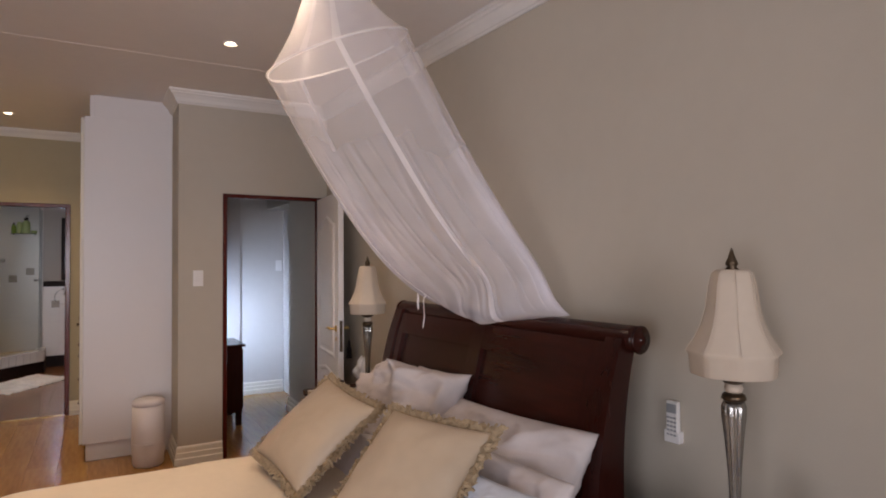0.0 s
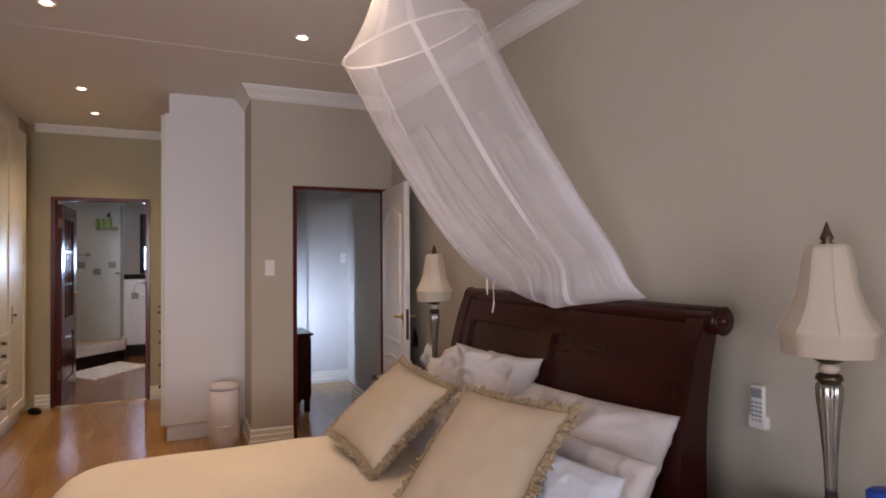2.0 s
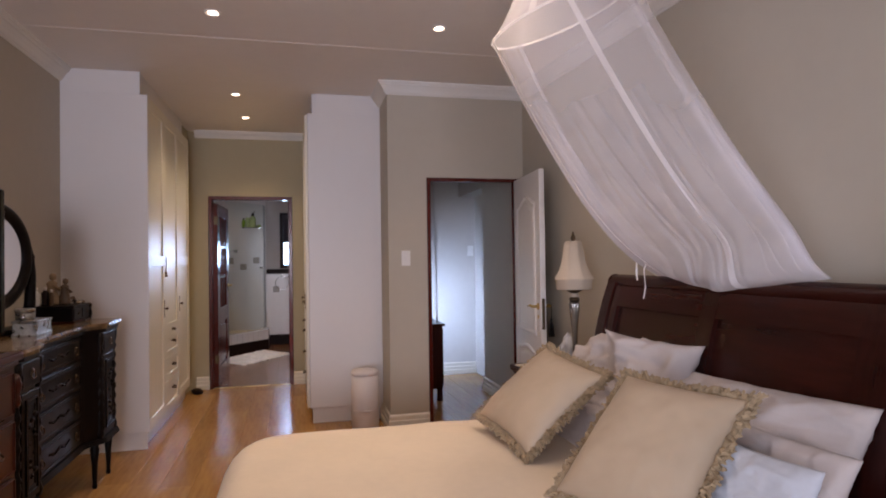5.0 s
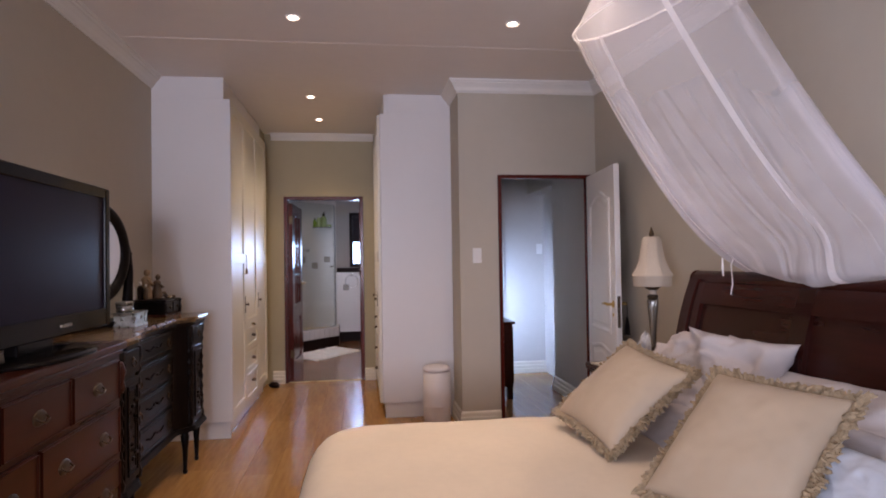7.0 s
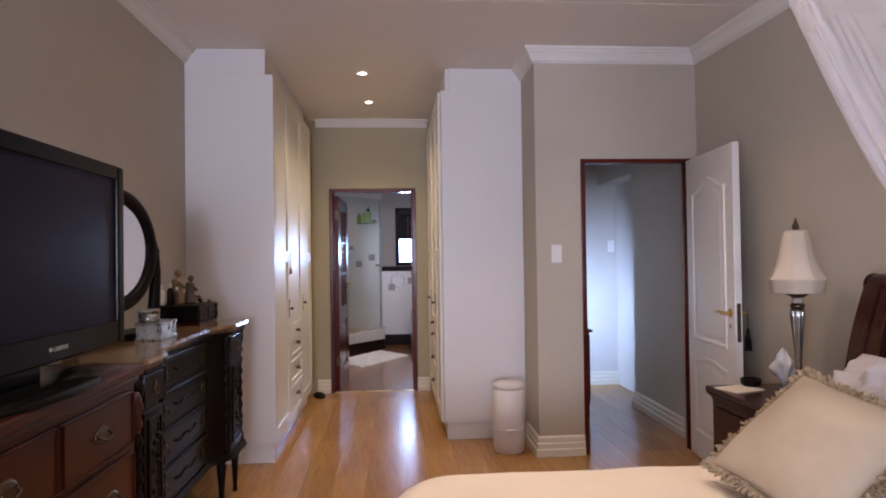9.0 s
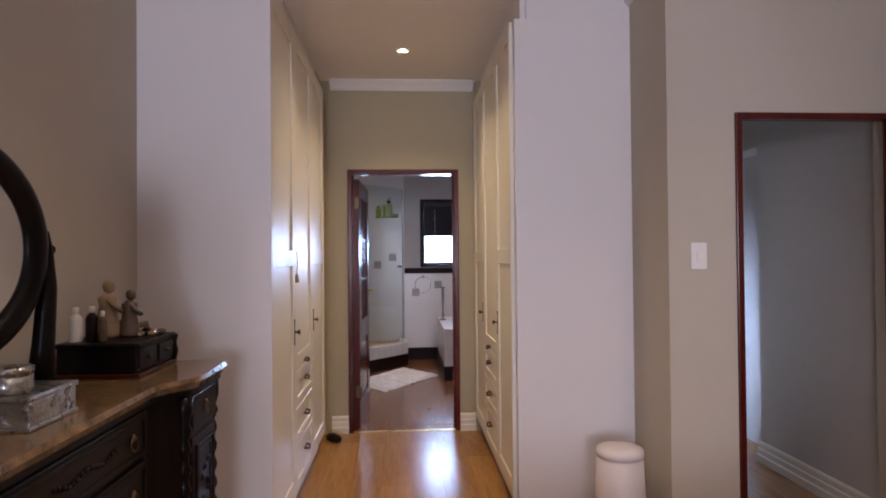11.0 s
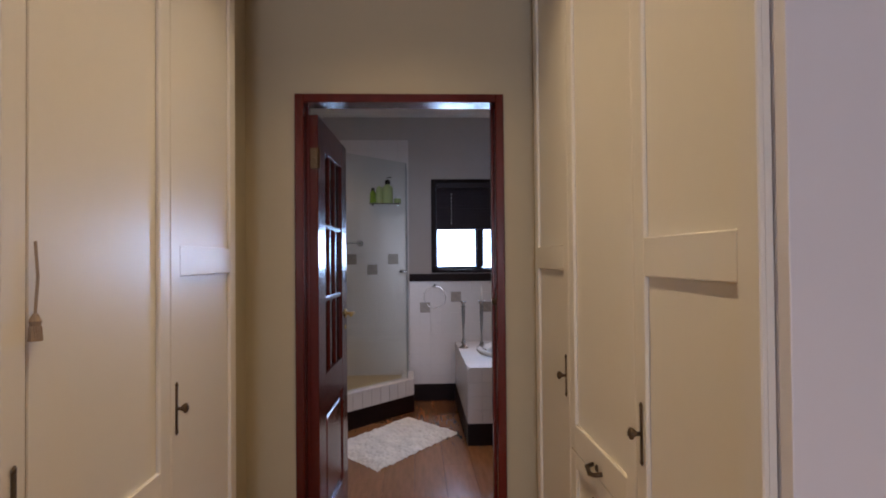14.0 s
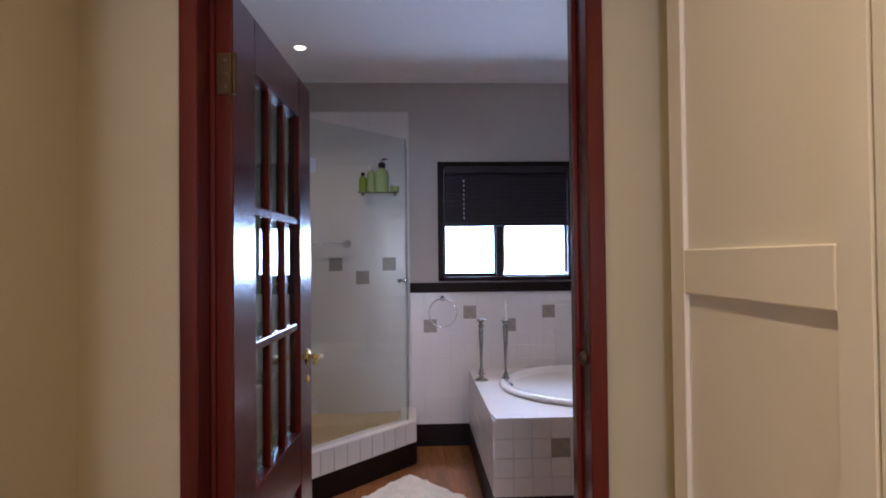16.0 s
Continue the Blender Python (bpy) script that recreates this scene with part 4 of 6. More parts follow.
# ---- bedside tables and lamps ----
def nightstand(name, loc, label):
    ob = thing(name, loc, label, "bedside table", "pair of bedside tables")
    w, d, h = 0.46, 0.44, 0.68
    top = box(-d / 2 - 0.03, -w / 2 - 0.02, h - 0.028, d / 2, w / 2 + 0.02, h, 0.010, seg=3)
    part("tabletop", top, M["sleigh"], ob)
    part("body", box(-d / 2, -w / 2, 0.14, d / 2, w / 2, h - 0.075, 0.004), M["sleighz"], ob)
    # ogee moulding under the top
    bm = bmesh.new()
    for k in range(6):
        o = 0.026 * (1 - math.sin(k / 5 * math.pi / 2))
        box(-d / 2 - o, -w / 2 - o * 0.7, h - 0.028 - 0.008 * (k + 1), d / 2, w / 2 + o * 0.7, h - 0.028 - 0.008 * k, 0.001, bm=bm, seg=1)
    part("frieze", bm, M["sleigh"], ob)
    for z0, z1 in ((0.40, 0.585), (0.17, 0.385)):
        dr = part("drawer", box(-d / 2 - 0.016, -w / 2 + 0.03, z0, -d / 2, w / 2 - 0.03, z1, 0.006), M["sleigh"], ob)
        part("knob", lathe([(0.006, 0), (0.006, 0.012), (0.016, 0.018), (0.014, 0.028), (0.004, 0.032)], 16, m=pose(-d / 2 - 0.016, 0, (z0 + z1) / 2, 0, -90, 0)), M["brass"], dr, smooth=True)
    for sx in (-1, 1):
        for sy in (-1, 1):
            x, y = sx * (d / 2 - 0.03), sy * (w / 2 - 0.03)
            part("foot", lathe([(0.018, 0), (0.024, 0.02), (0.034, 0.08), (0.03, 0.14)], 12, (x, y, 0)), M["sleighz"], ob, smooth=True)
    return ob


night = nightstand("nightstand", (1.80, 3.76, 0), "dark cherry bedside table with two drawers")
copy_thing(night, pose(1.93, 1.24, 0, 0, 0, 2.6))


def table_lamp(loc, label):
    ob = thing("table_lamp", loc, label, "lamp", "pair of bedside lamps")
    part("base", lathe([(0.085, 0), (0.088, 0.01), (0.075, 0.022), (0.05, 0.03), (0.03, 0.05), (0.022, 0.07)], 28), M["pewter"], ob, smooth=True)
    part("column", lathe([(0.016, 0.07), (0.015, 0.12), (0.018, 0.2), (0.026, 0.30), (0.033, 0.36), (0.034, 0.39), (0.028, 0.405)], 48, lobes=12, depth=0.16), M["pewter"], ob, "fluted pewter column", True)
    part("collar", lathe([(0.024, 0.405), (0.034, 0.412), (0.03, 0.425), (0.02, 0.43)], 24), M["bronze"], ob, smooth=True)
    part("neck", lathe([(0.02, 0.43), (0.026, 0.442), (0.02, 0.455)], 24), M["shade"], ob, smooth=True)
    part("cup", lathe([(0.02, 0.455), (0.045, 0.47), (0.05, 0.478), (0.01, 0.482)], 24), M["bronze"], ob, smooth=True)
    prof = [(0.116, 0.480), (0.119, 0.483), (0.122, 0.534), (0.130, 0.545), (0.127, 0.551), (0.104, 0.585), (0.085, 0.626), (0.073, 0.672), (0.065, 0.729), (0.056, 0.769), (0.043, 0.780)]
    prof = [(r * 0.97, z) for r, z in prof]
    bm = bmesh.new()
    seg = 48
    rings = []
    for off in (0.0, -0.003):
        for r, z in (prof if off == 0 else prof[::-1]):
            ring = []
            for k in range(seg):
                a = 2 * math.pi * k / seg
                # eight soft panels
                c = math.cos(math.pi / 8) / math.cos((a % (math.pi / 4)) - math.pi / 8)
                rr = (r + off) * (0.35 + 0.65 * c)
                ring.append(bm.verts.new((rr * math.cos(a), rr * math.sin(a), z)))
            rings.append(ring)
    for a, b in zip(rings, rings[1:] + rings[:1]):
        for k in range(seg):
            bm.faces.new((a[k], a[(k + 1) % seg], b[(k + 1) % seg], b[k]))
    sh = part("shade", bm, M["shade"], ob, "ivory bell-shaped fabric shade", True)
    bm = bmesh.new()
    for k in range(8):
        a = 2 * math.pi * k / 8
        tube([Vector(((r + 0.002) * math.cos(a), (r + 0.002) * math.sin(a), z)) for r, z in prof[3:]], 0.0014, 5, bm=bm)
    part("seam", bm, M["shade"], sh)
    bm = ring_bar(0.1165, 0.003, m=pose(0, 0, 0.545))
    ring_bar(0.107, 0.003, m=pose(0, 0, 0.483), bm=bm)
    part("trim_band", bm, M["shade"], sh, smooth=True)
    part("finial", lathe([(0.012, 0.775), (0.019, 0.780), (0.011, 0.788), (0.017, 0.794), (0.016, 0.801), (0.010, 0.814), (0.006, 0.828), (0.001, 0.842)], 20), M["bronze"], ob, "dark pointed finial", True)
    return ob


lamp = table_lamp((1.90, 3.78, 0.68), "bedside lamp with fluted pewter column and ivory bell shade")
copy_thing(lamp, pose(1.99, 1.30, 0.68))

# ---- things on the wall ----
def switch_plate(loc, rz, label):
    ob = thing("light_switch", loc, label, "light switch", rz=rz)
    part("plate", box(-0.036, -0.008, -0.06, 0.036, 0, 0.06, 0.003), M["plastic"], ob)
    part("rocker", box(-0.014, -0.012, -0.022, 0.014, -0.007, 0.022, 0.002, m=pose(0, 0, 0, 4, 0, 0)), M["plastic"], ob)
    return ob


switch_plate((1.067, DY, 1.369), 0, "white wall switch beside the hall doorway")
switch_plate((2.235, HN, 1.45), 0, "white wall switch at the end of the hall")
rem = thing("remote_control", (RX + SLANT * (DY - 1.69), 1.69, 0.912), "white air conditioner remote in a wall holder", "remote control", rz=2.6)
part("holder", box(-0.028, -0.032, -0.076, 0, 0.032, -0.033, 0.004), M["plastic"], rem)
part("body", box(-0.025, -0.025, -0.068, -0.006, 0.025, 0.072, 0.006, seg=3), M["plastic"], rem)
part("display", box(-0.028, -0.02, 0.03, -0.0255, 0.02, 0.062, 0.001), M["greyplastic"], rem, "dark grey display")
for i in range(5):
    for k in range(3):
        part("button", box(-0.0285, -0.019 + k * 0.014, -0.05 + i * 0.015, -0.0255, -0.009 + k * 0.014, -0.043 + i * 0.015, 0.001), M["greyplastic"], rem)


def downlight(x, y, power, colour, z=CZ):
    ob = thing("downlight", (x, y, z), "small round recessed ceiling downlight switched on", "ceiling light", "recessed downlights")
    part("bezel", ring_bar(0.041, 0.005, 28, m=pose(0, 0, -0.003)), M["plastic"], ob, smooth=True)
    part("bulb", lathe([(0.001, -0.004), (0.024, -0.004), (0.024, -0.001), (0.001, -0.001)], 24), M["lamp"], ob)
    d = bpy.data.lights.new("downlight_lamp", "SPOT")
    d.energy, d.color, d.spot_size, d.spot_blend, d.shadow_soft_size = power, colour, radians(118), 1.0, 0.035
    lo = new("downlight_lamp", d)
    lo.parent = ob
    lo.matrix_basis = pose(0, 0, -0.012)
    return ob


for x, y, p, c in ((-0.224, 3.90, 46, WARM), (1.084, 3.875, 38, WARM), (-0.224, 2.60, 36, WARM), (1.05, 2.57, 40, WARM), (-0.264, 5.63, 37, YELLOW), (-0.253, 6.485, 42, YELLOW), (-0.945, 9.84, 20, WARM), (0.5, 9.0, 54, WARM)):
    downlight(x, y, p, c)

# ---- chests along the west wall ----
def ring_pull(parent, x, y, z, mat="bronze", r=0.018):
    bm = lathe([(0.002, 0), (0.014, 0.002), (0.010, 0.007), (0.003, 0.009)], 12, m=pose(x, y, z + r * 0.9, 0, 90, 0))
    ring_bar(r, 0.0028, 20, m=pose(x + 0.007, y, z, 8, 84, 0), bm=bm, tseg=6)
    return part("ring_pull", bm, M[mat], parent, "dull brass ring pull", True)


# red mahogany chest under the television
tvc = thing("chest_of_drawers", (-1.115, 2.36, 0), "red mahogany chest of drawers with oval brass handles", "chest of drawers")
W0, W1, X0, X1, ZT = -0.66, 0.66, -0.27, 0.255, 1.0
part("top", box(X0, W0 - 0.02, ZT - 0.012, X1 + 0.025, W1 + 0.02, ZT + 0.02, 0.008, seg=3), M["chest"], tvc)
bm = box(X0, W0, 0.10, X1, W1, ZT - 0.012, 0.004)
part("carcass", bm, M["chest"], tvc)
part("cornice_moulding", box(X0, W0 - 0.01, ZT - 0.032, X1 + 0.012, W1 + 0.01, ZT - 0.0125, 0.006), M["chest"], tvc)
rows = [(0.775, 0.955, 3), (0.555, 0.765, 2), (0.335, 0.545, 2), (0.12, 0.325, 2)]
for z0, z1, n in rows:
    step = (W1 - W0 - 0.05) / n
    for k in range(n):
        y0 = W0 + 0.025 + k * step
        dr = part("drawer", box(X1 - 0.004, y0 + 0.008, z0 + 0.006, X1 + 0.010, y0 + step - 0.008, z1 - 0.006, 0.004), M["chest"], tvc)
        part("drawer_bead", sweep([(0, 0), (0.006, 0), (0.006, 0.006), (0, 0.006)], [(0, 0, 0), (1, 0, 0), (1, 1, 0), (0, 1, 0)], closed=True), M["chest"], dr)
        bead = dr.children[-1]
        bead.data.transform(Matrix.Translation((X1 + 0.010, y0 + 0.014, z0 + 0.012)) @ Matrix(((0, 0, 1, 0), (1, 0, 0, 0), (0, 1, 0, 0), (0, 0, 0, 1))) @ Matrix.Diagonal((step - 0.028, z1 - z0 - 0.024, 1, 1)))
        for yy in ([0.5] if n == 3 else [0.25, 0.75]):
            y, z = y0 + step * yy, (z0 + z1) / 2
            bm = lathe([(0.001, 0), (1, 0), (0.95, 0.5), (0.7, 0.9), (0.001, 1)], 24, m=Matrix.Translation((X1 + 0.010, y, z)) @ pose(0, 0, 0, 0, 90, 0) @ Matrix.Diagonal((0.026, 0.042, 0.006, 1)))
            tube([(X1 + 0.014, y - 0.03, z + 0.004), (X1 + 0.028, y - 0.027, z - 0.006), (X1 + 0.03, y, z - 0.016), (X1 + 0.028, y + 0.027, z - 0.006), (X1 + 0.014, y + 0.03, z + 0.004)], 0.0035, 6, bm=bm)
            part("drawer_handle", bm, M["bronze"], dr, "oval brass plate handle", True)
for y in (W0 + 0.04, W1 - 0.04):
    for x in (X0 + 0.04, X1 - 0.04):
        part("bun_foot", lathe([(0.025, 0), (0.045, 0.03), (0.045, 0.06), (0.03, 0.10)], 20, (x, y, 0)), M["chest"], tvc, smooth=True)
for s in (-1, 1):
    part("side_scroll", lathe([(0.012, 0), (0.022, 0.02), (0.016, 0.05), (0.024, 0.09), (0.012, 0.13)], 14, (X1 + 0.0, s * (W1 + 0.004), 0.80)), M["chest"], tvc, smooth=True)

tv = thing("television", (-0.985, 2.59, 1.02), "large black flat television on an oval stand", "television")
TW, T0, T1 = 0.55, 0.062, 0.652
part("stand_base", lathe([(0.001, 0), (0.29, 0), (0.30, 0.004), (0.29, 0.012), (0.10, 0.018), (0.001, 0.018)], 48, m=pose(0.02, 0, 0) @ Matrix.Diagonal((0.52, 1.0, 1, 1))), M["black"], tv, "gloss black oval stand", True)
part("stand_neck", box(-0.03, -0.12, 0.015, 0.015, 0.12, 0.10, 0.008), M["black"], tv)
bm = box(-0.05, -TW, T0, 0.045, -TW + 0.045, T1, 0.008, seg=3)
box(-0.05, TW - 0.045, T0, 0.045, TW, T1, 0.008, bm=bm, seg=3)
box(-0.05, -TW + 0.045, T1 - 0.045, 0.0449, TW - 0.045, T1, 0.006, bm=bm, seg=3)
box(-0.05, -TW + 0.045, T0, 0.0449, TW - 0.045, T0 + 0.075, 0.006, bm=bm, seg=3)
part("bezel", bm, M["black"], tv)
part("screen", box(-0.02, -TW + 0.044, T0 + 0.07, 0.034, TW - 0.044, T1 - 0.044), M["screen"], tv, "dark switched-off screen")
part("back_shell", box(-0.10, -TW + 0.06, T0 + 0.05, -0.05, TW - 0.06, T1 - 0.05, 0.02), M["black"], tv)
part("logo_bar", box(0.0445, 0.10, T0 + 0.03, 0.047, 0.19, T0 + 0.042, 0.001), M["silver"], tv, "small pale maker's mark bar")

# carved dark sideboard with marble top
sb = thing("sideboard", (-1.217, 3.92, 0), "carved dark oak sideboard with brown marble top", "sideboard")
S0, S1 = -0.70, 0.79      # along the wall


def front_at(y):
    """Breakfront: the two ends stand proud of the middle."""
    e = max(0.0, abs(y) - 0.34)
    k = min(1.0, e / 0.16)
    return 0.205 + 0.085 * (3 * k * k - 2 * k ** 3)


def slab(z0, z1, grow, mat, name, label="", n=60, top_in=0.0):
    bm = bmesh.new()
    lo, hi = [], []
    for z, g, row in ((z0, grow, lo), (z1, grow - top_in, hi)):
        pts = [(-0.191, S0 - g), ]
        for k in range(n + 1):
            y = S0 - g + (S1 - S0 + 2 * g) * k / n
            r = 0.05
            d = min(y - (S0 - g), (S1 + g) - y)
            x = front_at(y) + g
            if d < r:
                x -= r - math.sqrt(max(0, r * r - (r - d) ** 2))
            pts.append((x, y))
        pts.append((-0.191, S1 + g))
        for x, y in pts:
            row.append(bm.verts.new((x, y, z)))
    m = len(lo)
    for k in range(m):
        bm.faces.new((lo[k], lo[(k + 1) % m], hi[(k + 1) % m], hi[k]))
    bm.faces.new(lo[::-1])
    bm.faces.new(hi)
    return part(name, bm, mat, sb, label)


slab(0.965, 0.985, 0.012, M["marble"], "marble_top", "polished brown veined marble slab")
slab(0.985, 1.0, 0.024, M["marble"], "marble_edge", "polished brown veined marble edge", top_in=0.006)
slab(0.945, 0.965, 0.006, M["ebony"], "top_moulding")
slab(0.30, 0.945, -0.014, M["ebony"], "body")
slab(0.27, 0.30, 0.012, M["ebony"], "base_moulding", top_in=0.012)
# middle drawers
for z0, z1 in ((0.805, 0.935), (0.64, 0.79), (0.475, 0.625), (0.31, 0.46)):
    dr = part("drawer", box(0.185, -0.335, z0, 0.205, 0.335, z1, 0.005), M["ebony"], sb)
    o = 0.012
    bm = box(0.203, -0.32, z0 + o, 0.211, 0.32, z0 + o + 0.009, 0.003, seg=1)
    box(0.203, -0.32, z1 - o - 0.009, 0.211, 0.32, z1 - o, 0.003, bm=bm, seg=1)
    box(0.203, -0.32, z0 + o, 0.2105, -0.311, z1 - o, 0.003, bm=bm, seg=1)
    box(0.203, 0.311, z0 + o, 0.2105, 0.32, z1 - o, 0.003, bm=bm, seg=1)
    part("drawer_moulding", bm, M["ebony"], dr)
    bm = bmesh.new()
    rr = random.Random(int(z0 * 100))
    for k in range(16):     # carved spray in the middle of each drawer
        a = (k - 7.5) / 7.5
        lathe([(0.001, 0), (0.011, 0.004), (0.001, 0.009)], 8, bm=bm, m=Matrix.Translation((0.204, a * 0.14, (z0 + z1) / 2 + 0.007 * math.cos(a * 6))) @ pose(0, 0, 0, rr.uniform(-40, 40), 90, 0) @ Matrix.Diagonal((0.7, 1.6 - abs(a), 1, 1)))
    part("carving", bm, M["ebony"], dr, smooth=True)["kind"] = "stuff"
    for y in (-0.24, 0.24):
        ring_pull(dr, 0.206, y, (z0 + z1) / 2 - 0.01)
# side cabinets with carved columns
for s in (-1, 1):
    ya, yb = (0.47, 0.745) if s > 0 else (-0.665, -0.44)
    dr = part("drawer", box(0.27, ya + 0.02, 0.82, 0.286, yb - 0.02, 0.935, 0.005), M["ebony"], sb)
    ring_pull(dr, 0.286, (ya + yb) / 2, 0.872)
    bm = box(0.268, ya + 0.02, 0.32, 0.282, yb - 0.02, 0.80, 0.004)
    for o, h in ((0.03, 0.008), (0.05, 0.005)):
        for p in ((ya + 0.02 + o, 0.32 + o, ya + 0.03 + o, 0.80 - o), (yb - 0.03 - o, 0.32 + o, yb - 0.02 - o, 0.80 - o), (ya + 0.02 + o, 0.32 + o, yb - 0.02 - o, 0.33 + o), (ya + 0.02 + o, 0.79 - o, yb - 0.02 - o, 0.80 - o)):
            box(0.28, p[0], p[1], 0.282 + h, p[2], p[3], 0.002, bm=bm, seg=1)
    dd = part("cabinet_door", bm, M["ebony"], sb)
    bm = bmesh.new()
    for k in range(12):     # carved drop on the door
        lathe([(0.001, 0), (0.013, 0.004), (0.001, 0.011)], 8, bm=bm, m=Matrix.Translation((0.281, (ya + yb) / 2 + 0.03 * math.sin(k * 1.9), 0.42 + 0.025 * k)) @ pose(0, 0, 0, k * 37, 90, 0) @ Matrix.Diagonal((1, 1.5, 1, 1)))
    part("carving", bm, M["ebony"], dd, smooth=True)["kind"] = "stuff"
    for y in (ya + 0.005, yb - 0.005):
        prof = [(0.022, 0.30), (0.026, 0.33), (0.016, 0.36), (0.022, 0.40)]
        prof += [(0.018 + 0.005 * math.sin(k * 1.7), 0.42 + 0.018 * k) for k in range(22)]
        prof += [(0.026, 0.83), (0.018, 0.85), (0.028, 0.89), (0.028, 0.94)]
        part("carved_column", lathe(prof, 16, (0.262, y, 0)), M["ebony"], sb, smooth=True)
for y in (S0 + 0.05, -0.47, 0.47, S1 - 0.05):
    for x in (0.235, -0.155):
        part("leg", lathe([(0.012, 0), (0.016, 0.015), (0.012, 0.03), (0.018, 0.15), (0.027, 0.24), (0.02, 0.25), (0.03, 0.27)], 14, (x, y, 0)), M["ebony"], sb, smooth=True)

# dressing mirror on the marble
mir = thing("dressing_mirror", (-1.285, 3.84, 1.0), "round dressing mirror in a dark wooden frame", "mirror", rz=-13.5)
MR, MZ = 0.252, 0.405
tilt = pose(0, 0, MZ, 0, 90, 0)
part("mirror_frame", ring_bar(MR, 0.035, 64, m=tilt @ Matrix.Diagonal((1, 1, 0.7, 1)), tseg=12), M["ebony"], mir, smooth=True)
part("mirror_glass", lathe([(0.001, 0.002), (MR, 0.002), (MR, -0.006), (0.001, -0.006)], 64, m=tilt), M["mirror"], mir, "silvered mirror glass")
for s in (-1, 1):
    bm = tube([(0, s * 0.265, 0.03), (0, s * 0.277, 0.15), (0, s * 0.29, 0.30), (0, s * 0.285, MZ), (0, s * 0.285, MZ + 0.05)], 0.016, 12, radii=[0.034, 0.028, 0.024, 0.018, 0.008])
    part("mirror_post", bm, M["ebony"], mir, smooth=True)
    part("pivot_knob", lathe([(0.004, 0), (0.014, 0.006), (0.014, 0.014), (0.004, 0.02)], 14, m=pose(0, s * 0.29, MZ, -90 * s, 0, 0)), M["ebony"], mir, smooth=True)
part("mirror_base", box(-0.08, -0.29, 0, 0.08, 0.29, 0.03, 0.008), M["ebony"], mir)

jb = thing("jewellery_box", (-1.225, 4.55, 1.0), "dark carved wooden trinket box with small drawers", "box")
part("body", box(-0.125, -0.15, 0.012, 0.125, 0.15, 0.10, 0.006), M["ebony"], jb)
part("plinth", box(-0.135, -0.16, 0, 0.135, 0.16, 0.014, 0.004), M["chest"], jb)
part("rim", box(-0.133, -0.158, 0.095, 0.133, 0.158, 0.110, 0.006), M["ebony"], jb)
for y in (-0.075, 0.075):
    d = part("drawer", box(0.123, y - 0.065, 0.025, 0.130, y + 0.065, 0.088, 0.003), M["ebony"], jb)
    part("knob", lathe([(0.003, 0), (0.008, 0.006), (0.003, 0.012)], 10, m=pose(0.130, y, 0.057, 0, 90, 0)), M["bronze"], d, smooth=True)
part("carved_corner", lathe([(0.014, 0), (0.02, 0.03), (0.014, 0.06), (0.02, 0.09)], 10, (0.123, 0.148, 0.012)), M["ebony"], jb, smooth=True)


def figurine(loc, s, mat, label, lean=0.0):
    bm = lathe([(0.030, 0), (0.034, 0.01), (0.030, 0.03), (0.024, 0.06), (0.020, 0.085), (0.024, 0.105), (0.010, 0.118)], 18)
    lathe([(0.002, -0.019), (0.013, -0.012), (0.016, 0), (0.013, 0.012), (0.002, 0.018)], 16, (0.004, 0, 0.136), bm=bm)
    tube([(0.0, 0.022, 0.105), (0.02, 0.03, 0.08), (0.034, 0.012, 0.068)], 0.007, 8, bm=bm)
    tube([(0.0, -0.022, 0.105), (0.02, -0.03, 0.08), (0.034, -0.008, 0.072)], 0.007, 8, bm=bm)
    tube([(0.01, 0.012, 0.03), (0.05, 0.02, 0.035), (0.06, 0.02, 0.0)], 0.011, 8, bm=bm)
    ob = mesh_ob("figurine", bm, mat, True)
    ob.matrix_basis = pose(*loc, 0, lean, 30) @ Matrix.Scale(s, 4)
    return tagged(ob, label, "figurine")


figurine((-1.268, 4.56, 1.110), 1.28, M["cream"], "small pale seated ceramic figurine on the box")
figurine((-1.205, 4.585, 1.110), 1.06, M["umber"], "small brown seated figurine on the trinket box")
rr = random.Random(4)
for k in range(9):
    bm = lathe([(0.004, 0), (0.012, 0.006), (0.014, 0.016), (0.004, 0.024)], 10)
    ob = mesh_ob("trinket", bm, M[rr.choice(["umber", "silver", "cream", "dark"])], True)
    ob.matrix_basis = pose(-1.145 + rr.uniform(-0.04, 0.03), 4.60 + 0.012 * k - 0.03, 1.110, 0, 0, rr.uniform(0, 90)) @ Matrix.Diagonal((rr.uniform(0.7, 1.3), rr.uniform(0.7, 1.5), rr.uniform(0.5, 1.2), 1))
    tagged(ob, "small trinket lying on the wooden box", "trinket", "trinkets on the box")


def bottle(loc, r, h, body, cap, label, pump=False):
    ob = thing("bottle", loc, label, "bottle")
    part("flask", lathe([(r * 0.92, 0), (r, h * 0.04), (r, h * 0.66), (r * 0.8, h * 0.74), (r * 0.42, h * 0.79), (r * 0.42, h * 0.82)], 20), M[body], ob, smooth=True)
    bm = lathe([(r * 0.5, h * 0.82), (r * 0.5, h * 0.97), (r * 0.42, h)], 16)
    if pump:
        tube([(0, 0, h), (0, 0, h * 1.10), (0.012, 0, h * 1.13), (0.042, 0, h * 1.11)], 0.005, 8, bm=bm)
    part("cap", bm, M[cap], ob, smooth=True)
    return ob


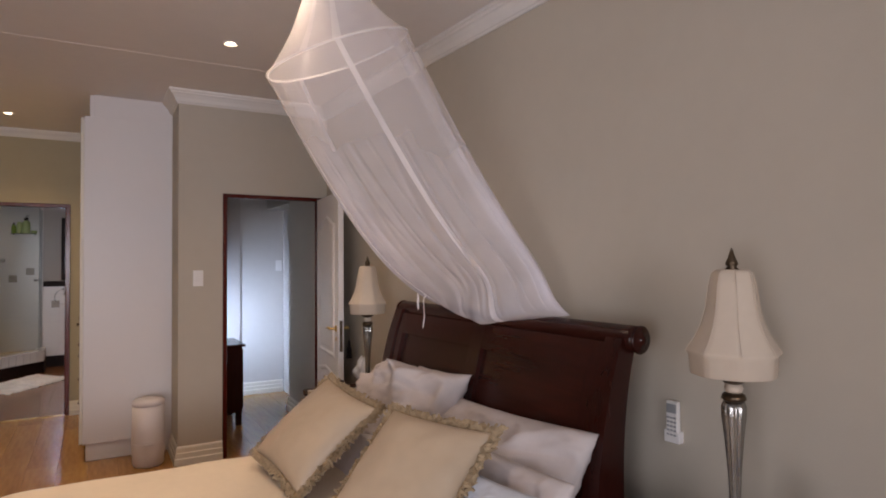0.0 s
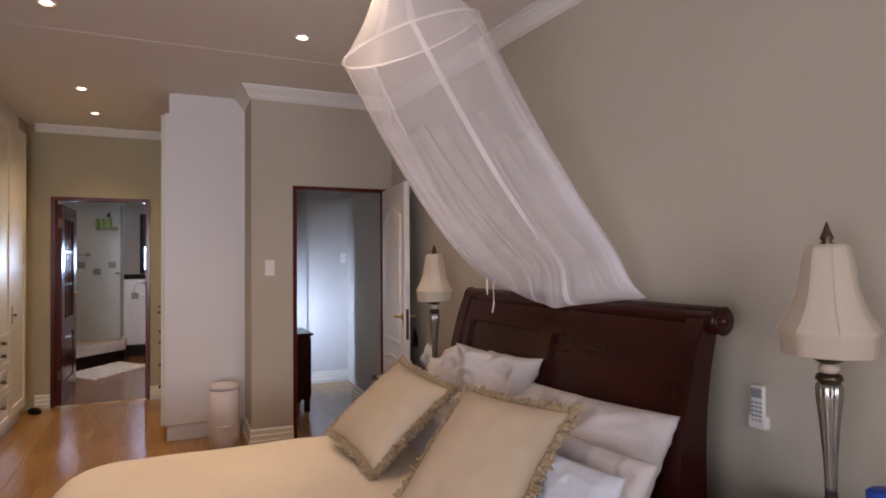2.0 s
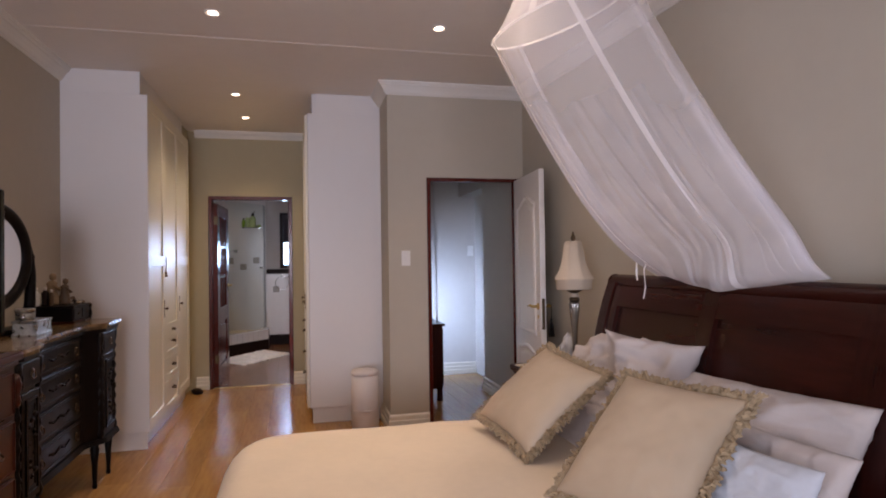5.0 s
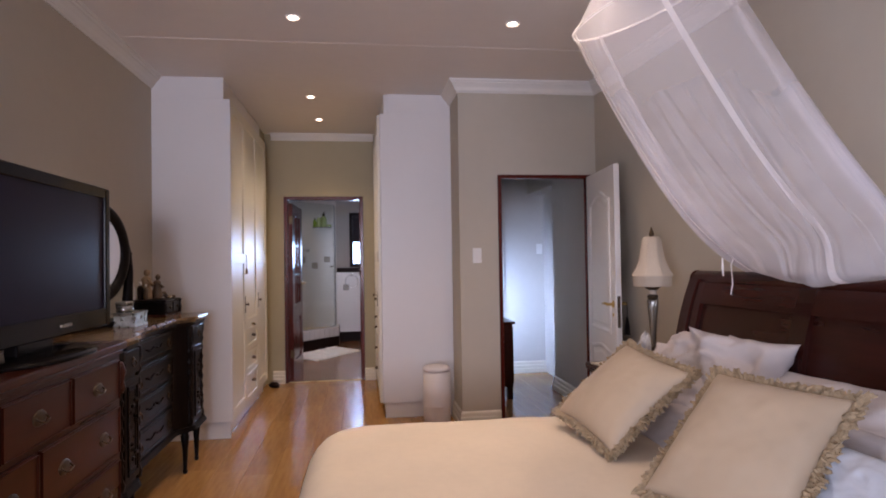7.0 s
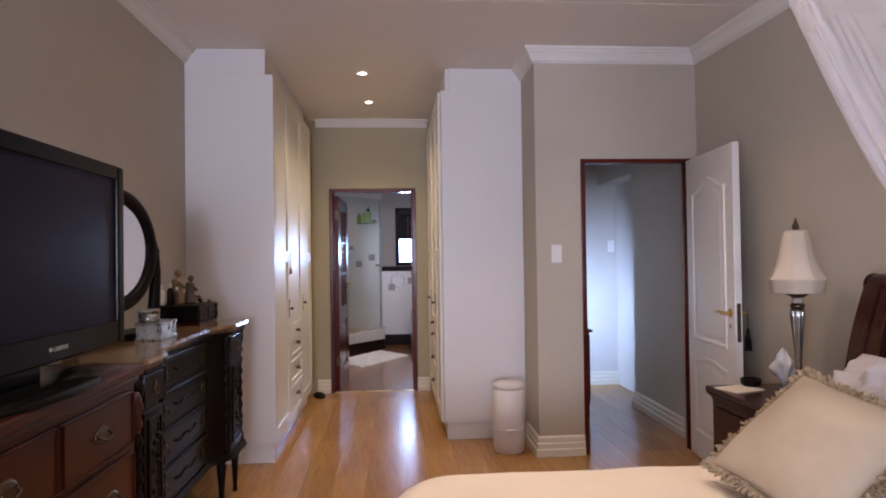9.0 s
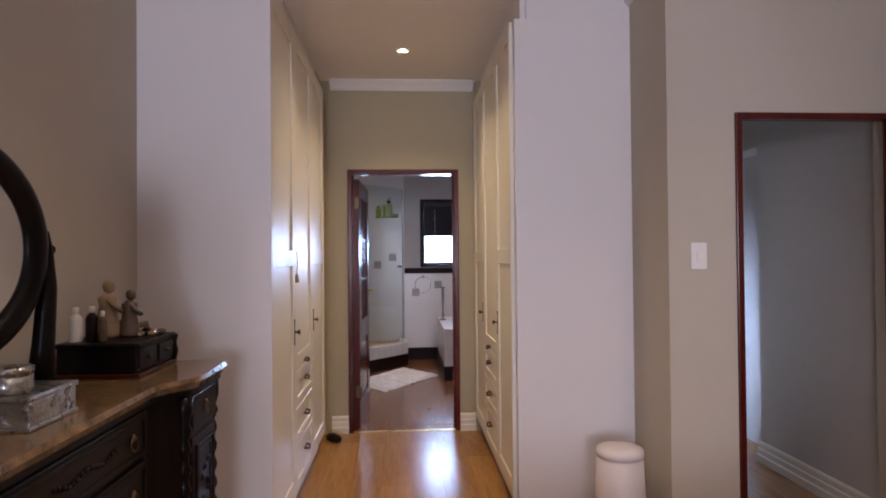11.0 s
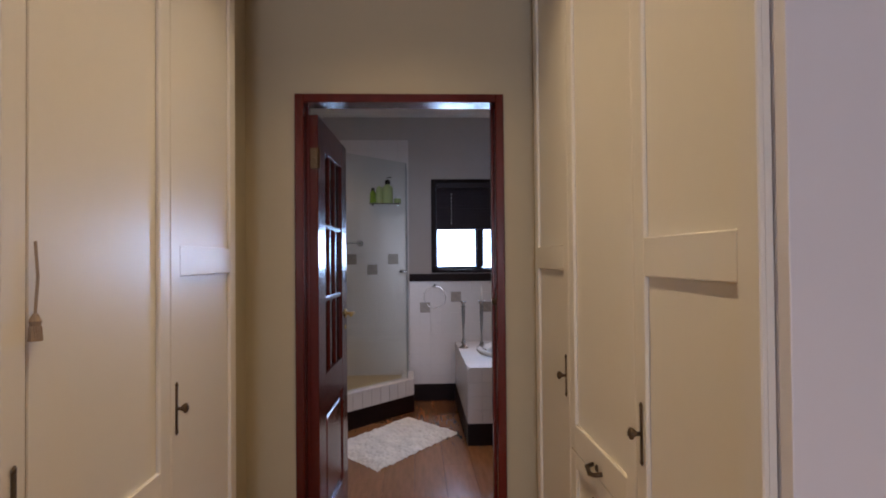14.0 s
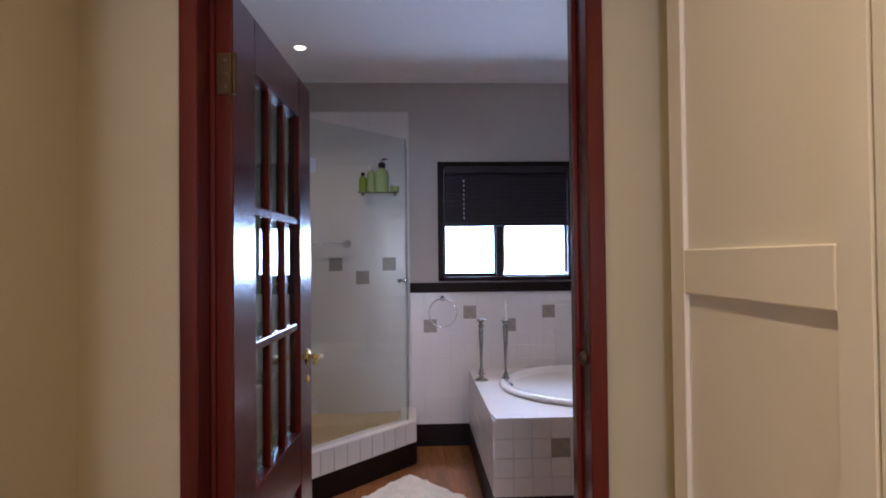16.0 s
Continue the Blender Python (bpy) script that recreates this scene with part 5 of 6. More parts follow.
for x, y, r, h, b, c, l in ((-1.318, 4.455, 0.020, 0.112, "plastic", "plastic", "white plastic lotion bottle on the wooden box"), (-1.272, 4.465, 0.019, 0.115, "dark", "plastic", "dark bottle with white cap on the wooden box"), (-1.234, 4.455, 0.014, 0.10, "umber", "plastic", "slim brown bottle on the wooden box")):
    bottle((x, y, 1.110), r, h, b, c, l)
sbx = thing("silver_box", (-1.125, 3.89, 1.0), "embossed silver casket on the marble", "box")
part("body", box(-0.055, -0.095, 0.008, 0.055, 0.095, 0.064, 0.004), M["silver"], sbx)
part("lid", box(-0.06, -0.10, 0.064, 0.06, 0.10, 0.078, 0.005), M["silver"], sbx)
part("foot_rim", box(-0.059, -0.099, 0, 0.059, 0.099, 0.010, 0.003), M["silver"], sbx)
tin = thing("tin", (-1.14, 3.845, 1.078), "round pewter tin with lid on the silver box", "tin")
part("can", lathe([(0.042, 0), (0.044, 0.003), (0.044, 0.045)], 32), M["pewter"], tin, smooth=True)
part("lid", lathe([(0.046, 0.042), (0.046, 0.056), (0.04, 0.06), (0.001, 0.061)], 32), M["silver"], tin, smooth=True)

# ---- waste bin, door stop, tassels ----
wb = thing("waste_bin", (0.745, 5.20, 0), "pinkish white round pedal bin with domed lid", "bin")
part("drum", lathe([(0.095, 0), (0.105, 0.012), (0.112, 0.12), (0.113, 0.26), (0.107, 0.44)], 40), M["binplastic"], wb, smooth=True)
part("lid", lathe([(0.109, 0.44), (0.110, 0.46), (0.105, 0.475), (0.06, 0.486), (0.001, 0.489)], 40), M["binplastic"], wb, smooth=True)
part("band", ring_bar(0.1135, 0.003, 40, m=pose(0, 0, 0.17)), M["binplastic"], wb, smooth=True)
part("pedal", box(-0.03, -0.128, 0.165, 0.03, -0.108, 0.178, 0.005), M["binplastic"], wb)
ds = tagged(mesh_ob("door_stop", lathe([(0.03, 0), (0.045, 0.01), (0.047, 0.03), (0.03, 0.05), (0.004, 0.056)], 20), M["dark"], True), "dark rounded door stop on the floor", "door stop")
ds.matrix_basis = pose(-0.795, 7.02, 0, 0, 0, 40) @ Matrix.Diagonal((1, 1.7, 1, 1))


def tassel(loc, cord, length, mat, label, wide=1.0):
    ob = thing("tassel", loc, label, "tassel")
    part("cord", tube([(0, 0, 0), (0.003, 0.002, -cord / 2), (0, 0, -cord)], 0.0025, 6), mat, ob)
    bm = lathe([(0.004, -cord), (0.010, -cord - 0.012), (0.007, -cord - 0.024)], 12)
    for k in range(16):
        a = 2 * math.pi * k / 16
        tube([(0.005 * math.cos(a), 0.005 * math.sin(a), -cord - 0.02), (0.014 * wide * math.cos(a), 0.014 * wide * math.sin(a), -cord - length * 0.5), (0.018 * wide * math.cos(a), 0.018 * wide * math.sin(a), -cord - length)], 0.003, 4, bm=bm)
    part("threads", bm, mat, ob)
    return ob


tassel((2.0, 4.365, 1.02), 0.10, 0.13, M["ebony"], "black tassel hanging from the door handle")
tassel((-0.828, 5.70, 1.41), 0.12, 0.045, M["cream"], "small brown tassel hanging on the cupboard door key", 0.5)

# bedside clutter
pp = tagged(mesh_ob("booklet", box(-0.09, -0.07, 0, 0.09, 0.07, 0.008, 0.002), M["paper"]), "folded pale booklet on the bedside table", "booklet")
pp.matrix_basis = pose(1.66, 3.88, 0.68, 0, 0, 18)
pot = thing("trinket_bowl", (1.75, 3.93, 0.68), "small dark carved bowl on the bedside table", "bowl")
part("bowl", lathe([(0.025, 0), (0.045, 0.015), (0.05, 0.04), (0.042, 0.045), (0.036, 0.02), (0.001, 0.012)], 24), M["ebony"], pot, smooth=True)


def crumple(u, v):
    a = 2 * math.pi * u
    r = 0.075 * math.sin(math.pi * min(1, v * 0.9 + 0.05)) * (1 + 0.75 * noise.noise(Vector((math.cos(a) * 2.2, math.sin(a) * 2.2, v * 3.5))))
    return Vector((r * math.cos(a) * 0.8, r * math.sin(a) * 1.3, 0.16 * v * (1 + 0.2 * noise.noise(Vector((math.cos(a), math.sin(a), 7))))))


ts = tagged(mesh_ob("tissues", grid_surface(crumple, 36, 16, wrap=True), M["tissue"], True), "crumpled white tissues beside the bedside lamp", "tissues")
ts.matrix_basis = pose(1.925, 3.925, 0.68, 0, 0, 25) @ Matrix.Diagonal((0.6, 0.55, 1.15, 1))
cup = thing("blue_cup", (1.95, 1.14, 0.68), "bright blue plastic lid of a cup", "cup")
part("cup", lathe([(0.030, 0), (0.036, 0.09), (0.038, 0.145)], 24), M["plastic"], cup, smooth=True)
part("lid", lathe([(0.04, 0.145), (0.041, 0.165), (0.03, 0.173), (0.001, 0.175)], 24), M["blue"], cup, smooth=True)

# hall chest
hc = thing("hall_cabinet", (1.32, 6.2, 0), "dark wooden cabinet standing in the hall", "cabinet")
part("top", box(-0.27, -0.27, 0.715, 0.275, 0.27, 0.74, 0.006), M["sleigh"], hc)
part("body", box(-0.25, -0.25, 0.12, 0.25, 0.25, 0.715, 0.004), M["sleighz"], hc)
for y in (-0.12, 0.12):
    d = part("door", box(0.25, y - 0.11, 0.15, 0.262, y + 0.11, 0.69, 0.004), M["sleighz"], hc)
    part("knob", lathe([(0.004, 0), (0.012, 0.01), (0.004, 0.018)], 10, m=pose(0.262, y * 0.2, 0.45, 0, 90, 0)), M["brass"], d, smooth=True)
for x in (-0.22, 0.22):
    for y in (-0.22, 0.22):
        part("leg", box(x - 0.025, y - 0.025, 0, x + 0.025, y + 0.025, 0.12, 0.004), M["sleighz"], hc)

# ---- bathroom ----
def prism(pts, z0, z1, bm=None):
    bm = bm or bmesh.new()
    a = [bm.verts.new((x, y, z0)) for x, y in pts]
    b = [bm.verts.new((x, y, z1)) for x, y in pts]
    n = len(pts)
    for k in range(n):
        bm.faces.new((a[k], a[(k + 1) % n], b[(k + 1) % n], b[k]))
    bm.faces.new(a[::-1])
    bm.faces.new(b)
    return bm


C0, C1, C2, C3 = (-0.23, BW - 0.012), (-0.23, 10.17), (-0.93, 9.385), (-1.6, 9.385)
def inset(d):
    return [(C0[0] - d, C0[1]), (C1[0] - d, C1[1] + d * 0.45), (C2[0] - d * 0.4, C2[1] + d), (C3[0], C3[1] + d)]
tray = thing("shower_tray", (-0.9, 10.0, 0), "raised white tiled shower kerb with beige mosaic floor", "shower")
sh = Matrix.Translation((0.9, -10.0, 0))
def tpart(name, bm, mat, label="", parent=None, smooth=False):
    bmesh.ops.transform(bm, matrix=sh, verts=bm.verts)
    return part(name, bm, mat, parent or tray, label, smooth)
o, i1 = inset(0.0), inset(0.105)
bm = bmesh.new()
for k in range(3):
    prism([o[k], o[k + 1], i1[k + 1], i1[k]], 0.13, 0.286, bm)
tpart("kerb", bm, M["grout"])
i0 = inset(-0.006)
bm = bmesh.new()
for k in range(3):
    prism([i0[k], i0[k + 1], o[k + 1], o[k]], 0.0, 0.148, bm)
tpart("kerb_skirting", bm, M["dark"], "dark stained skirting round the kerb")
FLOORZ = 0.262
floor_pts = [i1[0], i1[1], i1[2], i1[3], (-1.6, BW - 0.012)]
tpart("shower_floor", prism(floor_pts, 0.0, FLOORZ - 0.003), M["mosaicgrout"], "beige mosaic shower floor")


def inside(x, y, pts):
    hit = False
    for (xa, ya), (xb, yb) in zip(pts, pts[1:] + pts[:1]):
        if (ya > y) != (yb > y) and x < (xb - xa) * (y - ya) / (yb - ya) + xa:
            hit = not hit
    return hit


# small square stones, too many to count
verts, faces = [], []
MS = 0.027
for a in range(int(1.5 / MS)):
    for b in range(int(1.2 / MS)):
        x, y = -1.59 + a * MS, 9.40 + b * MS
        if all(inside(x + p, y + q, floor_pts) for p in (0, MS) for q in (0, MS)):
            n = len(verts)
            e0, e1, z = 0.0015, 0.0035, FLOORZ - 0.0035
            verts += [(x + e0, y + e0, z), (x + MS - e0, y + e0, z), (x + MS - e0, y + MS - e0, z), (x + e0, y + MS - e0, z),
                      (x + e1, y + e1, FLOORZ), (x + MS - e1, y + e1, FLOORZ), (x + MS - e1, y + MS - e1, FLOORZ), (x + e1, y + MS - e1, FLOORZ)]
            faces += [(n + 4, n + 5, n + 6, n + 7), (n, n + 1, n + 5, n + 4), (n + 1, n + 2, n + 6, n + 5), (n + 2, n + 3, n + 7, n + 6), (n + 3, n, n + 4, n + 7)]
stones = bpy.data.meshes.new("mosaic_stones")
stones.from_pydata(verts, [], faces)
stones.materials.append(M["mosaic"])
stones.transform(sh)
stones = new("mosaic_stones", stones)
stones.parent = tray
stones["kind"] = "stuff"
bm = bmesh.new()
t0, t1 = inset(-0.004), inset(0.108)
for k in range(3):
    prism([t0[k], t0[k + 1], t1[k + 1], t1[k]], 0.286, 0.292, bm)
tpart("kerb_top", bm, M["tile"], "white glazed tile capping")
def kerb_tile(p, q, z0, z1):
    n = int((Vector(q) - Vector(p)).length / 0.105)
    for k in range(n):
        a, b = Vector(p).lerp(Vector(q), (k + 0.02) / n), Vector(p).lerp(Vector(q), (k + 0.98) / n)
        d = (b - a).normalized()
        out = Vector((-d.y, d.x)) if p == C0 else Vector((-d.y, d.x))
        out = out if out.x > 0 else -out
        tpart("tile", prism([a[:], b[:], (b + out * 0.005)[:], (a + out * 0.005)[:]], z0, z1), M["tile"])
kerb_tile(C0, C1, 0.150, 0.284)
kerb_tile(C1, C2, 0.150, 0.284)

enc = thing("shower_enclosure", (-0.9, 10.0, 0.292), "frameless clear glass corner shower enclosure", "shower screen")
sh = Matrix.Translation((0.9, -10.0, -0.292))
g = inset(0.055)
for k, nm in ((0, "glass_panel"), (1, "glass_door"), (2, "glass_panel")):
    d = (Vector(g[k + 1]) - Vector(g[k])).normalized()
    nrm = Vector((-d.y, d.x)) * 0.004
    a, b = Vector(g[k]) + d * 0.006, Vector(g[k + 1]) - d * 0.006
    ob = tpart(nm, prism([(a - nrm)[:], (b - nrm)[:], (b + nrm)[:], (a + nrm)[:]], 0.296, 2.25), M["showerglass"], "clear toughened glass", enc)
    ob.visible_shadow = False
gx, gy = g[1]
tpart("corner_strip", box(gx - 0.006, gy - 0.008, 0.296, gx + 0.006, gy + 0.008, 2.25, 0.002), M["seal"], "slim metal seal", enc)
tpart("wall_strip", box(g[0][0] - 0.008, BW - 0.028, 0.296, g[0][0] + 0.008, BW - 0.012, 2.25, 0.002), M["seal"], "grey metal wall channel", enc)
dv = (Vector(g[2]) - Vector(g[1])).normalized()
ang = math.degrees(math.atan2(dv.y, dv.x))
for z in (0.55, 1.97):
    p = Vector(g[1]) + dv * 0.83
    tpart("hinge", box(-0.03, -0.012, z - 0.04, 0.03, 0.012, z + 0.04, 0.003, m=pose(p.x, p.y, 0, 0, 0, ang)), M["chrome"], "chrome glass hinge", enc)
p = Vector(g[1]) + dv * 0.05
tpart("door_knob", lathe([(0.008, -0.035), (0.016, -0.03), (0.016, -0.018), (0.006, -0.012), (0.006, 0.012), (0.016, 0.018), (0.016, 0.03), (0.008, 0.035)], 16, m=pose(p.x, p.y, 1.26, 90, 0, ang)), M["chrome"], "chrome knob", enc, True)

# shelf and bottles in the shower
shf = thing("glass_shelf", (-0.49, BW - 0.012, 1.90), "small glass corner shelf holding bottles", "shelf")
part("plate", box(-0.15, -0.13, 0, 0.15, 0, 0.008, 0.002), M["showerglass"], shf)
part("front_rim", tube([(-0.15, -0.13, 0.004), (0.15, -0.13, 0.004)], 0.005), M["pewter"], shf)
for x in (-0.12, 0.12):
    part("bracket", box(x - 0.01, -0.03, -0.012, x + 0.01, 0, 0.016, 0.002), M["chrome"], shf)
bottle((-0.605, BW - 0.085, 1.908), 0.030, 0.15, "green", "dark", "green shampoo bottle on the glass shelf")
bottle((-0.545, BW - 0.075, 1.908), 0.031, 0.205, "lime", "plastic", "pale green shampoo bottle on the glass shelf")
bottle((-0.465, BW - 0.07, 1.908), 0.050, 0.225, "lime", "dark", "pale green pump bottle on the glass shelf", True)
jar = thing("jar", (-0.37, BW - 0.085, 1.908), "short cream jar on the glass shelf", "jar")
part("pot", lathe([(0.03, 0), (0.034, 0.01), (0.034, 0.045)], 20), M["lime"], jar, smooth=True)
part("lid", lathe([(0.036, 0.045), (0.036, 0.062), (0.03, 0.066)], 20), M["plastic"], jar, smooth=True)
tr = thing("towel_rail", (-0.90, BW - 0.012, 1.53), "chrome towel rail in the shower", "towel rail")
part("bar", tube([(-0.25, -0.06, 0), (0.17, -0.06, 0)], 0.006), M["chrome"], tr, smooth=True)
for x in (-0.25, 0.165):
    part("rosette", lathe([(0.034, 0), (0.034, 0.008), (0.02, 0.014), (0.01, 0.03), (0.01, 0.066)], 20, m=pose(x, 0, 0, 90, 0, 0)), M["chrome"], tr, smooth=True)
rg = thing("towel_ring", (-0.018, BW - 0.012, 1.11), "chrome towel ring under the window rail", "towel ring")
part("mount", lathe([(0.022, 0), (0.022, 0.008), (0.01, 0.014), (0.008, 0.04)], 16, m=pose(0, 0, 0, 90, 0, 0)), M["chrome"], rg, smooth=True)
part("ring", ring_bar(0.105, 0.0045, 48, m=pose(0, -0.04, -0.105, 84, 0, 0)), M["chrome"], rg, smooth=True)

# bath in its tiled surround
BX, BYF, BZ = 0.175, 9.12, 0.57
bath = thing("bath_surround", (0.9, 9.8, 0), "white tiled bath surround with dark skirting", "bath surround")
sh = Matrix.Translation((-0.9, -9.8, 0))
tpart("core", box(BX + 0.007, BYF + 0.007, 0.0, 1.65, BW - 0.012, BZ - 0.012), M["grout"], parent=bath)
tpart("skirting", box(BX - 0.004, BYF - 0.004, 0, 1.65, BYF + 0.0069, 0.16, 0.003), M["dark"], "dark stained skirting", bath)
tpart("skirting", box(BX - 0.004, BYF + 0.0069, 0, BX + 0.0069, BW - 0.03, 0.16, 0.003), M["dark"], "dark stained skirting", bath)
OX, OY, ORX, ORY = 0.95, 9.88, 0.62, 0.62
bm = bmesh.new()
seg = 64
inner = [bm.verts.new((OX + (ORX - 0.05) * math.cos(2 * math.pi * k / seg), OY + (ORY - 0.05) * math.sin(2 * math.pi * k / seg), BZ)) for k in range(seg)]
def rect_at(a):
    c, s = math.cos(a), math.sin(a)
    tx = ((1.65 - OX) if c > 0 else (OX - BX)) / max(1e-6, abs(c))
    ty = ((BW - 0.012 - OY) if s > 0 else (OY - BYF)) / max(1e-6, abs(s))
    t = min(tx, ty)
    return OX + c * t, OY + s * t
outer = [bm.verts.new((*rect_at(2 * math.pi * k / seg), BZ)) for k in range(seg)]
drop = [bm.verts.new((*rect_at(2 * math.pi * k / seg), BZ - 0.012)) for k in range(seg)]
for k in range(seg):
    j = (k + 1) % seg
    bm.faces.new((inner[k], inner[j], outer[j], outer[k]))
    bm.faces.new((outer[k], outer[j], drop[j], drop[k]))
tpart("top_ledge", bm, M["tile"], "white glazed ledge round the bath", bath)
tub = thing("bathtub", (OX, OY, BZ), "white enamelled oval bath set into the ledge", "bath")
prof = [(1.0, 0.0), (1.02, 0.012), (1.01, 0.028), (0.97, 0.035), (0.92, 0.028), (0.88, 0.0)]
bm = bmesh.new()
rings = []
for f, z in prof + [(0.86, -0.004)]:
    rings.append([bm.verts.new((f * ORX * math.cos(2 * math.pi * k / seg), f * ORY * math.sin(2 * math.pi * k / seg), z)) for k in range(seg)])
for a, b in zip(rings, rings[1:]):
    for k in range(seg):
        bm.faces.new((a[k], a[(k + 1) % seg], b[(k + 1) % seg], b[k]))
part("rim", bm, M["enamel"], tub, smooth=True)
bm = bmesh.new()
rings = []
for f, z in [(0.87, -0.002), (0.84, -0.005), (0.5, -0.008), (0.02, -0.0085)]:
    rings.append([bm.verts.new((f * ORX * math.cos(2 * math.pi * k / seg), f * ORY * math.sin(2 * math.pi * k / seg), z)) for k in range(seg)])
for a, b in zip(rings, rings[1:]):
    for k in range(seg):
        bm.faces.new((a[k], a[(k + 1) % seg], b[(k + 1) % seg], b[k]))
part("basin", bm, M["enamel"], tub, smooth=True)
part("soap_dish", lathe([(0.02, 0), (0.055, 0.008), (0.06, 0.018), (0.05, 0.012), (0.001, 0.008)], 24, (-0.28, 0.60, 0.002)), M["chrome"], tub, smooth=True)


def candlestick(loc, h, candle, label):
    ob = thing("candlestick", loc, label, "candlestick", "pair of tall candlesticks")
    part("stem", lathe([(0.046, 0), (0.048, 0.006), (0.034, 0.014), (0.016, 0.024), (0.012, 0.036), (0.026, 0.048), (0.012, 0.060), (0.019, 0.072), (0.009, 0.085), (0.008, 0.12), (0.011, h * 0.5), (0.017, h * 0.83), (0.010, h * 0.855), (0.024, h * 0.885), (0.011, h * 0.915), (0.013, h * 0.94), (0.027, h * 0.985), (0.024, h), (0.015, h)], 24), M["pewter"], ob, smooth=True)
    if candle:
        part("candle", lathe([(0.009, h - 0.005), (0.009, h + 0.10), (0.003, h + 0.125), (0.001, h + 0.135)], 14), M["plastic"], ob, "white dinner candle", True)
    return ob


candlestick((0.225, 10.12, BZ), 0.42, False, "tall silver candlestick without candle on the bath ledge")
candlestick((0.37, 9.95, BZ), 0.43, True, "tall silver candlestick with a white candle on the ledge")

# shaggy bath mat
def rug_shape(u, v):
    a, b, c, d = Vector((-0.27, 9.95, 0)), Vector((0.13, 9.45, 0)), Vector((-0.46, 8.62, 0)), Vector((-0.86, 9.14, 0))
    p = a.lerp(b, u).lerp(d.lerp(c, u), v)
    e = min(u, 1 - u, v, 1 - v)
    p.x += 0.012 * noise.noise(Vector((p.y * 9, p.x * 9, 0)))
    p.y += 0.012 * noise.noise(Vector((p.y * 9, p.x * 9, 5)))
    p.z = 0.004 + min(1, e * 14) * 0.018 + 0.012 * noise.noise(p * 40) + 0.010 * noise.noise(p * 15)
    return p


tagged(mesh_ob("bath_mat", grid_surface(rug_shape, 90, 110), M["rug"], True), "white shaggy bath mat on the wooden floor", "mat")

# ---- pieces: floor planks and wall tiles ----
def piece_mesh(name, w, l, h, b, mat):
    me = bpy.data.meshes.new(name)
    v = [(0, 0, -h), (w, 0, -h), (w, l, -h), (0, l, -h), (0, 0, -b), (w, 0, -b), (w, l, -b), (0, l, -b), (b, b, 0), (w - b, b, 0), (w - b, l - b, 0), (b, l - b, 0)]
    f = [(8, 9, 10, 11), (4, 5, 9, 8), (5, 6, 10, 9), (6, 7, 11, 10), (7, 4, 8, 11), (0, 1, 5, 4), (1, 2, 6, 5), (2, 3, 7, 6), (3, 0, 4, 7)]
    me.from_pydata(v, [], f)
    me.materials.append(mat)
    return me


floor = bpy.data.objects["floor"]
PW, PL = 0.192, 1.29
plank = piece_mesh("plank", PW - 0.0008, PL - 0.0008, 0.011, 0.0007, M["plank"])
plank_dark = piece_mesh("plank_dark", PW - 0.0008, PL - 0.0008, 0.011, 0.0007, M["plankdark"])
rng = random.Random(11)
for me, ya, yb in ((plank, BY, 7.235), (plank_dark, 7.235, BW)):
    for i in range(int((RXS - LX) / PW) + 1):
        x = LX - 0.15 + i * PW
        y = ya - rng.uniform(0, PL)
        while y < yb:
            s, e = max(y, ya), min(y + PL, yb)
            if e - s > 0.02 and not (s > WY and x > 1.7) and not (s > DY and x > 2.3):
                ob = new("plank", me)
                ob.parent = floor
                ob.location = (x, s, 0)
                ob.scale = (1, (e - s) / PL, 1)
            y += PL

TS = 0.1005
tile_me = piece_mesh("tile", TS - 0.002, TS - 0.002, 0.010, 0.0010, M["tile"])
deco_me = piece_mesh("tile_deco", TS - 0.002, TS - 0.002, 0.010, 0.0010, M["tiledeco"])
north = bpy.data.objects["wall_bath_north"]
west = bpy.data.objects["wall_bath_west"]
UP = pose(0, 0, 0, 90, 0, 0)


